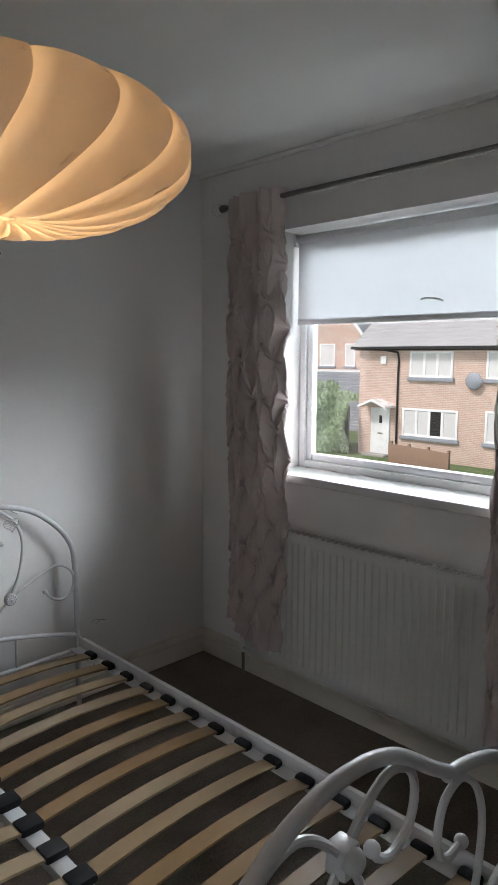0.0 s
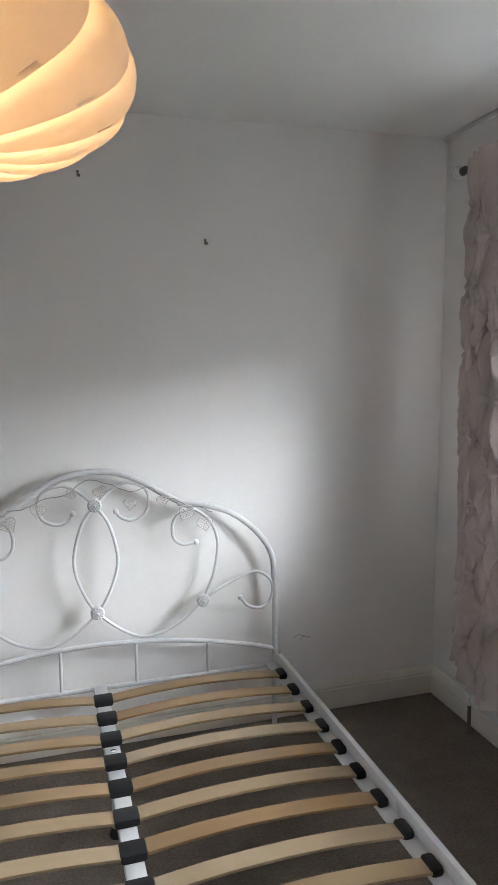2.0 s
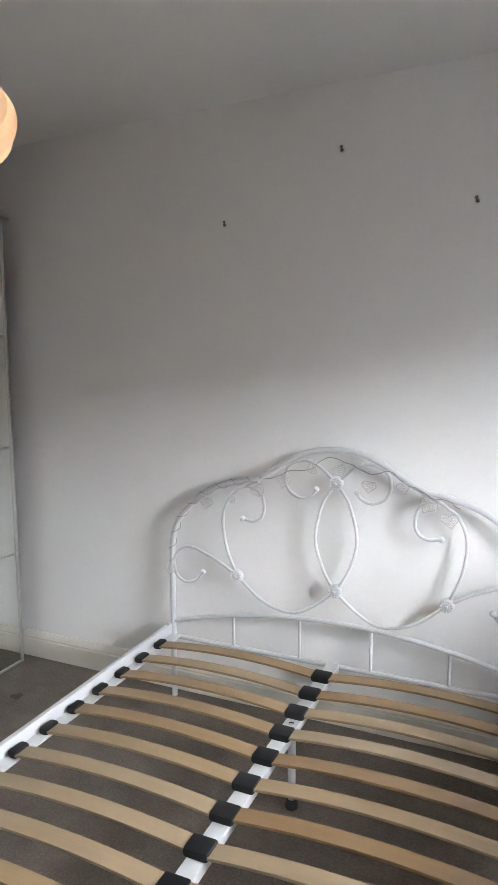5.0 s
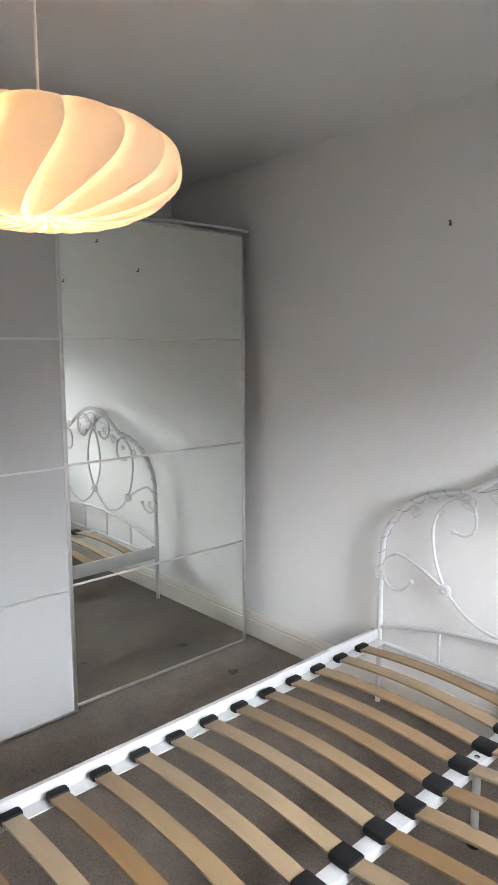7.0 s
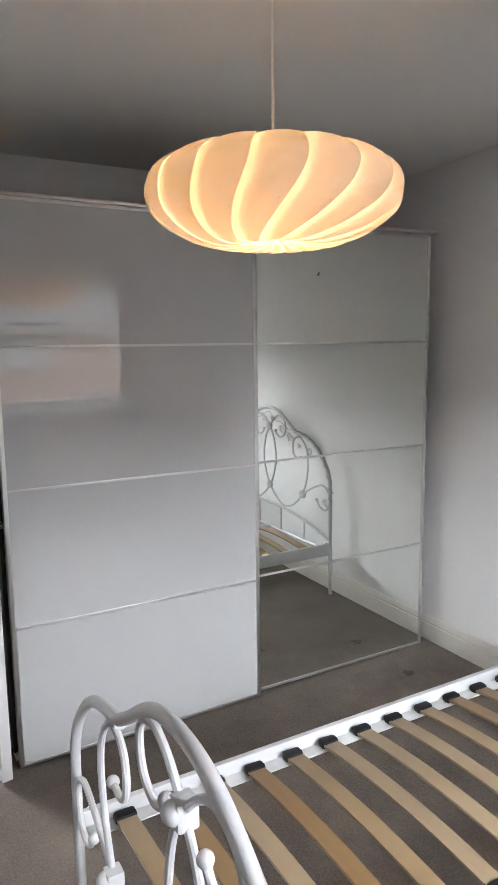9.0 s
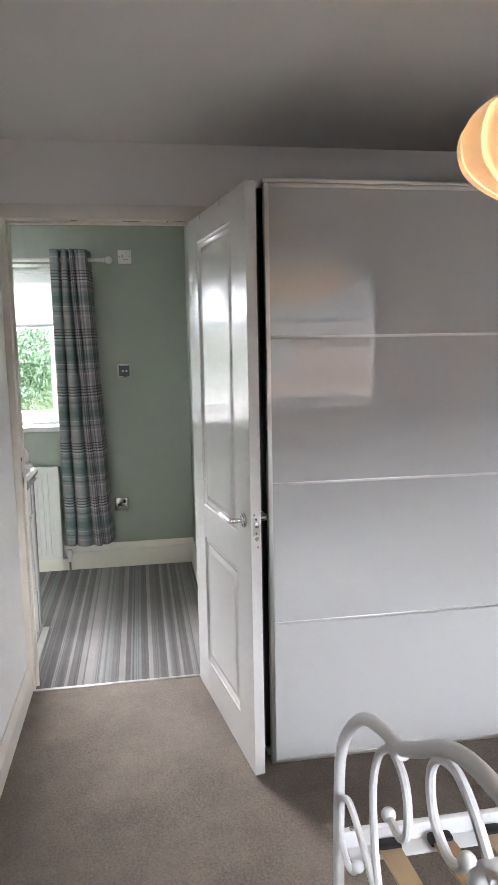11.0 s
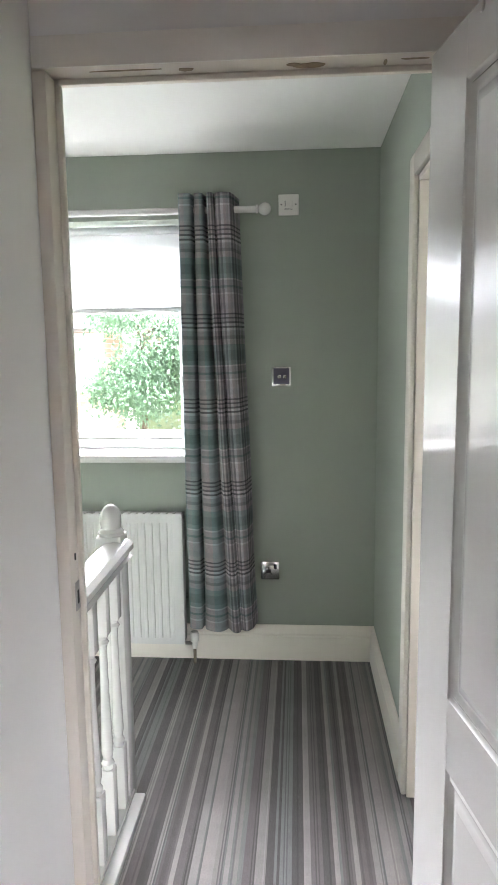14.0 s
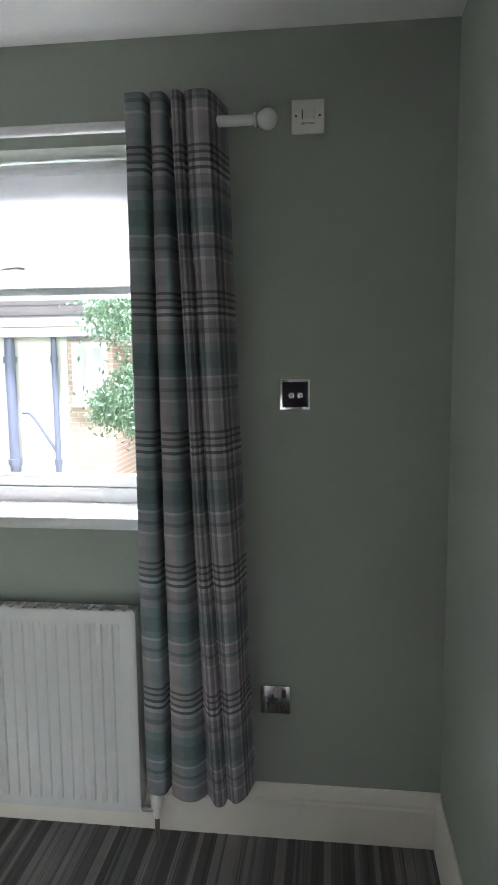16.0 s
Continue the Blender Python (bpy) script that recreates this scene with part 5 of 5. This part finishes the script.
nwl = boxes(((BX0 - 0.04, BY - 0.06, 0), (BX0 + 0.04, BY + 0.02, 0.915)), bevel=0.005)
nx0, ny0 = BX0, BY - 0.02
turn_in(nwl, [(0.034, 0.9), (0.04, 0.906), (0.041, 0.916), (0.036, 0.922), (0.031, 0.927), (0.0325, 0.94), (0.0325, 0.962), (0.029, 0.98), (0.021, 0.993), (0.01, 1.0), (0.0, 1.001)], (nx0, ny0, 0.008), 20)
part("newel_post", nwl, M_GLOSS, ban, "white newel post with a turned cap")

# ---------------------------------------------------------------- outside
GZ = -2.95
structure("ground", boxes(((-400, -400, GZ - 1), (400, 400, GZ))), M_LAWN, "grass and earth around the houses", "ground")
structure("road", boxes(((11.5, -120, GZ), (17.5, 160, GZ + 0.02))), M_ASPHALT, "grey asphalt street between the houses", "road")
for xa in (9.6, 17.5):
    structure("pavement", boxes(((xa, -120, GZ), (xa + 1.9, 160, GZ + 0.12)), bevel=0.02), M_PAVE, "concrete pavement with a kerb beside the street", "pavement")
# brick shell of the own house below and around the windows
structure("outer_wall", boxes(((XE + 0.2205, -4, GZ), (XE + 0.25, 8, WIN[2] - 0.03)), ((XE + 0.2205, -4, WIN[3]), (XE + 0.25, 8, 2.6)), ((XE + 0.2205, -4, WIN[2] - 0.03), (XE + 0.25, WIN[0], WIN[3])), ((XE + 0.2205, WIN[1], WIN[2] - 0.03), (XE + 0.25, 8, WIN[3]))), M_BRICK, "red brick front of the own house", "wall")


def house_window(h, x, y0, y1, z0, z1, lights, label=""):
    """A white framed window on a facade that faces -x."""
    w = part("window", boxes(((x - 0.03, y0, z0), (x + 0.05, y0 + 0.1, z1)), ((x - 0.03, y1 - 0.1, z0), (x + 0.05, y1, z1)), ((x - 0.03, y0 + 0.1, z1 - 0.1), (x + 0.05, y1 - 0.1, z1)), ((x - 0.03, y0 + 0.1, z0), (x + 0.05, y1 - 0.1, z0 + 0.1)), bevel=0.008), M_UPVC, h, "white framed house window")
    step = (y1 - y0 - 0.2) / lights
    for i in range(lights):
        a = y0 + 0.1 + i * step
        if i:
            part("mullion", boxes(((x - 0.028, a - 0.06, z0 + 0.1), (x + 0.04, a + 0.06, z1 - 0.1))), M_UPVC, w)
        part("pane", boxes(((x + 0.004, a, z0 + 0.1), (x + 0.012, a + step, z1 - 0.1))), M_NET if i != 1 or lights < 3 or z0 > 0 else M_DARK, w, "pane with a net curtain behind it")
    part("sill", boxes(((x - 0.1, y0 - 0.08, z0 - 0.15), (x + 0.02, y1 + 0.08, z0 - 0.001)), bevel=0.01), M_DISH, w, "grey-blue stone sill")
    return w


def tiled_roof(h, x_eave, x_ridge, z_eave, z_ridge, y0, y1, courses, m=None):
    bm = bmesh.new()
    for k in range(courses):
        t0, t1 = k / courses, (k + 1) / courses
        xa, xb = x_eave + (x_ridge - x_eave) * t0, x_eave + (x_ridge - x_eave) * t1
        za, zb = z_eave + (z_ridge - z_eave) * t0, z_eave + (z_ridge - z_eave) * t1
        q = [bm.verts.new(p) for p in ((xa, y0, za + 0.06), (xa, y1, za + 0.06), (xb, y1, zb), (xb, y0, zb), (xa, y0, za - 0.01), (xa, y1, za - 0.01), (xb, y1, zb - 0.07), (xb, y0, zb - 0.07))]
        for f in ((0, 1, 2, 3), (7, 6, 5, 4), (0, 4, 5, 1), (1, 5, 6, 2), (2, 6, 7, 3), (3, 7, 4, 0)):
            bm.faces.new([q[i] for i in f])
    return part("roof", bm, m or M_ROOF, h, "grey concrete tiled roof", angle=20)


hs = thing("house", (27.5, 12, GZ), "orange-red brick semi-detached house across the street", "house")
part("wall", boxes(((27.5, 4.0, GZ), (34.5, 19.5, 2.02))), M_BRICK, hs)
bm = bmesh.new()
for y in (4.0, 19.5):
    vs = [bm.verts.new(p) for p in ((27.5, y, 2.02), (34.5, y, 2.02), (31.0, y, 4.65))]
    bm.faces.new(vs)
part("gable", bm, M_BRICK_X, hs)
rf = tiled_roof(hs, 27.15, 31.0, 2.0, 4.75, 3.7, 19.75, 15)
tiled_roof(hs, 34.85, 31.0, 2.0, 4.75, 3.7, 19.75, 15)
part("solar_panel", boxes(((29.2, 9.0, 3.62), (29.3, 12.6, 3.7))), M_SLATE, rf)
part("gutter", boxes(((27.08, 3.7, 1.9), (27.2, 19.75, 2.02)), ((27.3, 3.7, 1.86), (27.5, 19.7, 1.98))), M_DARK, hs, "dark gutter and fascia")
house_window(hs, 27.48, 14.72, 16.8, 0.68, 1.82, 3)
house_window(hs, 27.48, 14.4, 17.1, -1.92, -0.68, 4)
house_window(hs, 27.48, 10.9, 13.25, 0.68, 1.82, 3)
house_window(hs, 27.48, 10.4, 13.2, -1.92, -0.6, 4)
house_window(hs, 27.48, 5.4, 7.4, 0.68, 1.82, 3)
house_window(hs, 27.48, 5.2, 7.6, -1.92, -0.68, 4)
for y0, gable in ((17.75, False), (8.6, True)):
    d = part("door", boxes(((27.42, y0, GZ + 0.08), (27.55, y0 + 1.0, -0.75)), bevel=0.01), M_UPVC, hs, "white panelled front door")
    part("glazing", boxes(((27.4, y0 + 0.38, -1.45), (27.43, y0 + 0.52, -1.1))), M_DARK, d)
    part("letter_plate", boxes(((27.4, y0 + 0.33, -1.95), (27.43, y0 + 0.6, -1.88))), M_STEEL, d)
    part("step", boxes(((26.9, y0 - 0.1, GZ), (27.5, y0 + 1.1, GZ + 0.1)), bevel=0.01), M_PAVE, hs)
    bm = bmesh.new()
    tip = -0.25 if gable else -0.42
    vs = [[bm.verts.new((x, y, z)) for y, z in ((y0 - 0.25, -0.72), (y0 + 0.5, tip), (y0 + 1.25, -0.72), (y0 + 1.25, -0.62), (y0 + 0.5, tip + 0.1), (y0 - 0.25, -0.62))] for x in (26.7, 27.5)]
    for k in range(6):
        bm.faces.new((vs[0][k], vs[0][(k + 1) % 6], vs[1][(k + 1) % 6], vs[1][k]))
    bm.faces.new(vs[0])
    bm.faces.new(vs[1])
    part("door_canopy", bm, M_UPVC, hs, "white pitched canopy over the door")
part("downpipe", tube(smooth_line([(27.2, 18.2, 1.9), (27.42, 17.6, 1.8), (27.44, 17.37, 1.6), (27.44, 17.37, 0.5), (27.44, 17.37, GZ)], 6), 0.045, 8), M_DARK, hs)
part("alarm_box", boxes(((27.4, 18.0, 1.25), (27.5, 18.3, 1.6)), bevel=0.02), M_UPVC, hs)
ds = turned([(0.0, 0.0), (0.2, 0.02), (0.34, 0.08), (0.36, 0.1), (0.34, 0.09), (0.0, 0.03)], (27.2, 13.69, 0.6), 20, "X")
part("satellite_dish", ds, M_DISH, hs, "grey oval satellite dish")
part("dish_arm", tube([(27.25, 13.69, 0.6), (27.5, 13.69, 0.45)], 0.025, 8), M_DISH, hs)

fn = thing("fence", (24.5, 15, GZ), "brown wooden garden fence across the street", "fence")
pm = mesh_of("fence_panel", boxes(((-0.02, -0.07, 0), (0.02, 0.07, 0.95)), bevel=0.008), M_FENCE)
for k in range(22):
    piece("fence_panel", pm, fn, pose(25.2 - 0.09 * k * 0.5, 16.2 - 0.15 * k, GZ))
for k in (0, 7, 14, 21):
    piece("fence_post", pm, fn, pose(25.3 - 0.045 * k, 16.2 - 0.15 * k, GZ - 0.001) @ Matrix.Diagonal((2.2, 0.7, 1.1, 1)))

h2 = thing("house", (40, 32, GZ), "pale red brick gabled house behind the hedge", "house")
part("wall", boxes(((40, 28.2, GZ), (48, 36, 2.9))), M_BRICK, h2)
bm = bmesh.new()
vs = [[bm.verts.new((x, y, z)) for y, z in ((28.2, 2.9), (36, 2.9), (32.1, 7.2))] for x in (40, 48)]
bm.faces.new(vs[0])
bm.faces.new(vs[1])
part("gable", bm, M_BRICK, h2)
bm = bmesh.new()
for a, b in (((27.8, 2.5), (32.1, 7.3)), ((36.4, 2.5), (32.1, 7.3))):
    q = [bm.verts.new((x, y, z)) for x in (39.7, 48.3) for y, z in (a, b)]
    q2 = [bm.verts.new(v.co + Vector((0, 0, 0.2))) for v in q]
    for f in ((0, 1, 3, 2), (4, 6, 7, 5), (0, 4, 5, 1), (2, 3, 7, 6)):
        bm.faces.new([(q + q2)[i] for i in f])
part("roof", bm, M_ROOF, h2)
part("bargeboard", tube([(39.68, 27.8, 2.6), (39.68, 32.1, 7.4)], 0.12, 6), M_UPVC, h2, "white verge board")
house_window(h2, 39.98, 30.8, 32.2, 0.9, 2.5, 1)
house_window(h2, 39.98, 29.0, 29.9, 0.9, 2.5, 1)
part("downpipe", tube([(39.9, 33.0, 4), (39.9, 33.0, 0)], 0.09, 6), M_UPVC, h2)
gr = thing("garage", (35, 26, GZ), "low garage clad in grey boards behind the hedge", "garage")
bd = mesh_of("board", boxes(((-0.03, -6, 0), (0.03, 6, 0.19)), bevel=0.01), M_DISH)
part("body", boxes(((35.1, 20.2, GZ), (39.5, 31.8, 0.7))), M_RENDER, gr)
for k in range(18):
    piece("board", bd, gr, pose(35.05, 26, GZ + 0.2 * k))


def leaves(bm, rng, place, count, size):
    for _ in range(count):
        c = place(rng)
        m = Euler((rng.uniform(0, 6.28), rng.uniform(0, 6.28), rng.uniform(0, 6.28))).to_matrix()
        s = size * rng.uniform(0.6, 1.3)
        q = [bm.verts.new(c + m @ Vector(v) * s) for v in ((-1, 0, 0), (0, -0.45, 0.12), (1, 0, 0), (0, 0.45, 0.12))]
        bm.faces.new(q)


def leafy(name, place, count, size, m, parent, seed):
    bm = bmesh.new()
    leaves(bm, random.Random(seed), place, count, size)
    me = bpy.data.meshes.new(name)
    bm.to_mesh(me)
    bm.free()
    me.materials.append(m)
    ob = new(name, me)
    put_under(ob, parent)
    return ob


hedge = thing("hedge", (27, 21.5, GZ), "tall green garden hedge beside the brick house", "hedge")
# plain block; its dark green stands in for the shade behind the leaves
part("core", boxes(((27.0, 20.4, GZ), (28.2, 25.0, -0.6)), bevel=0.3), M_HEDGECORE, hedge, "solid block coloured as the shaded inside of the hedge")


def hedge_place(r):
    y = r.uniform(19.6, 25.2)
    z = GZ + (2.95 + 0.25 * math.sin(y * 2.1) + 0.15 * math.sin(y * 5)) * r.random() ** 0.7
    return Vector((26.45 + 0.3 * r.random() + 0.2 * math.sin(y * 3 + z * 2.5) + (1.6 * r.random() if z > -0.5 else 0), y, z))


tagged(leafy("foliage", hedge_place, 17000, 0.11, M_LEAF, hedge, 5), kind="stuff")

# behind the house, past the landing window
nb = thing("house", (-9, -6, GZ), "white rendered back of a neighbouring house with drainpipes", "house")
part("wall", boxes(((-14, -12, GZ), (-9, -3.05, 1.95))), M_RENDER, nb)
part("brick_corner", boxes(((-10.2, -3.049, GZ), (-9.02, -2.4, 1.75))), M_BRICK, nb, "red brick corner")
tiled_roof(nb, -8.7, -11.5, 1.95, 3.6, -12, -2.35, 10, M_PAVE)
part("gutter", boxes(((-8.87, -12.02, 1.8), (-8.66, -2.38, 1.925))), M_DISH, nb)
for y, r in ((-3.85, 0.07), (-3.2, 0.04)):
    pp = part("downpipe", tube([(-8.9, y, 1.9), (-8.9, y, GZ)], r, 12), M_BLUEPIPE, nb, "blue-grey drainpipe")
    bm = bmesh.new()
    for z in (1.45, 0.0, -1.4):
        turn_in(bm, [(r * 1.35, z), (r * 1.35, z + 0.09)], (-8.9, y, 0), 14)
    part("pipe_collars", bm, M_BLUEPIPE, pp)
part("waste_pipe", tube(smooth_line([(-8.9, -3.7, 0.75), (-8.9, -3.55, 0.7), (-8.9, -3.22, 0.2)], 5), 0.025, 8), M_BLUEPIPE, nb)
w = part("window", boxes(((-9.03, -2.97, 0.95), (-8.96, -2.9, 1.65)), ((-9.03, -2.54, 0.95), (-8.96, -2.47, 1.65)), ((-9.03, -2.97, 1.65), (-8.96, -2.47, 1.72)), ((-9.03, -2.97, 0.88), (-8.96, -2.47, 0.95)), ((-9.03, -2.76, 0.95), (-8.96, -2.7, 1.65))), M_UPVC, nb, "white framed house window")
part("pane", boxes(((-9.012, -2.92, 0.93), (-8.985, -2.52, 1.67))), M_NET, w)
part("sill", boxes(((-9.05, -3.02, 0.82), (-8.92, -2.42, 0.88))), M_PAVE, w)

bf = thing("fence", (-17, -1, GZ), "weathered panel fence at the end of the back garden", "fence")
bs = mesh_of("fence_slat", boxes(((-0.015, -1.4, 0), (0.015, 1.4, 0.11)), bevel=0.006), M_PAVE)
bp_ = mesh_of("fence_post", boxes(((-0.06, -0.06, 0), (0.06, 0.06, 1.95)), bevel=0.01), M_PAVE)
for c in range(5):
    for k in range(14):
        piece("fence_slat", bs, bf, pose(-17, -8 + 2.9 * c, GZ + 0.1 + 0.125 * k, 0, 4, 0))
    piece("fence_post", bp_, bf, pose(-17.02, -9.45 + 2.9 * c, GZ))

TX, TY = -7.6, -1.45
tree = thing("tree", (TX, TY, GZ), "leafy green garden tree behind the house", "tree")
bm = tube(smooth_line([(TX, TY, GZ), (TX + 0.05, TY + 0.06, -1.5), (TX - 0.03, TY, -0.2), (TX, TY - 0.05, 1.7)], 6), 0.09, 10)
for v in bm.verts:
    f = 1 - 0.65 * max(0, min(1, (v.co.z - GZ) / 4.5))
    v.co.x, v.co.y = TX + (v.co.x - TX) * f, TY + (v.co.y - TY) * f
part("trunk", bm, M_BARK, tree)
rng = random.Random(31)
tips = []
for k in range(16):
    a, up = rng.uniform(0, 6.28), rng.uniform(0.7, 1.75)
    st = Vector((TX, TY, up))
    en = st + Vector((math.cos(a) * rng.uniform(0.4, 0.9), math.sin(a) * rng.uniform(0.45, 1.0), rng.uniform(0.1, 0.8)))
    part("limb", tube(smooth_line([st, (st + en) / 2 + Vector((0, 0, 0.1)), en], 5), 0.014, 6), M_BARK, tree)
    tips += [en, (st + en) / 2, st.lerp(en, 0.75)]
clumps = [(t + Vector((rng.uniform(-0.2, 0.2), rng.uniform(-0.2, 0.2), rng.uniform(-0.22, 0.15))), rng.uniform(0.16, 0.34)) for t in tips for _ in range(2)]


def crown_place(r):
    c, q = r.choice(clumps)
    return c + Vector((r.gauss(0, 0.5), r.gauss(0, 0.5), r.gauss(0, 0.45))) * q


tagged(leafy("crown", crown_place, 24000, 0.034, M_TREE, tree, 6), kind="stuff")
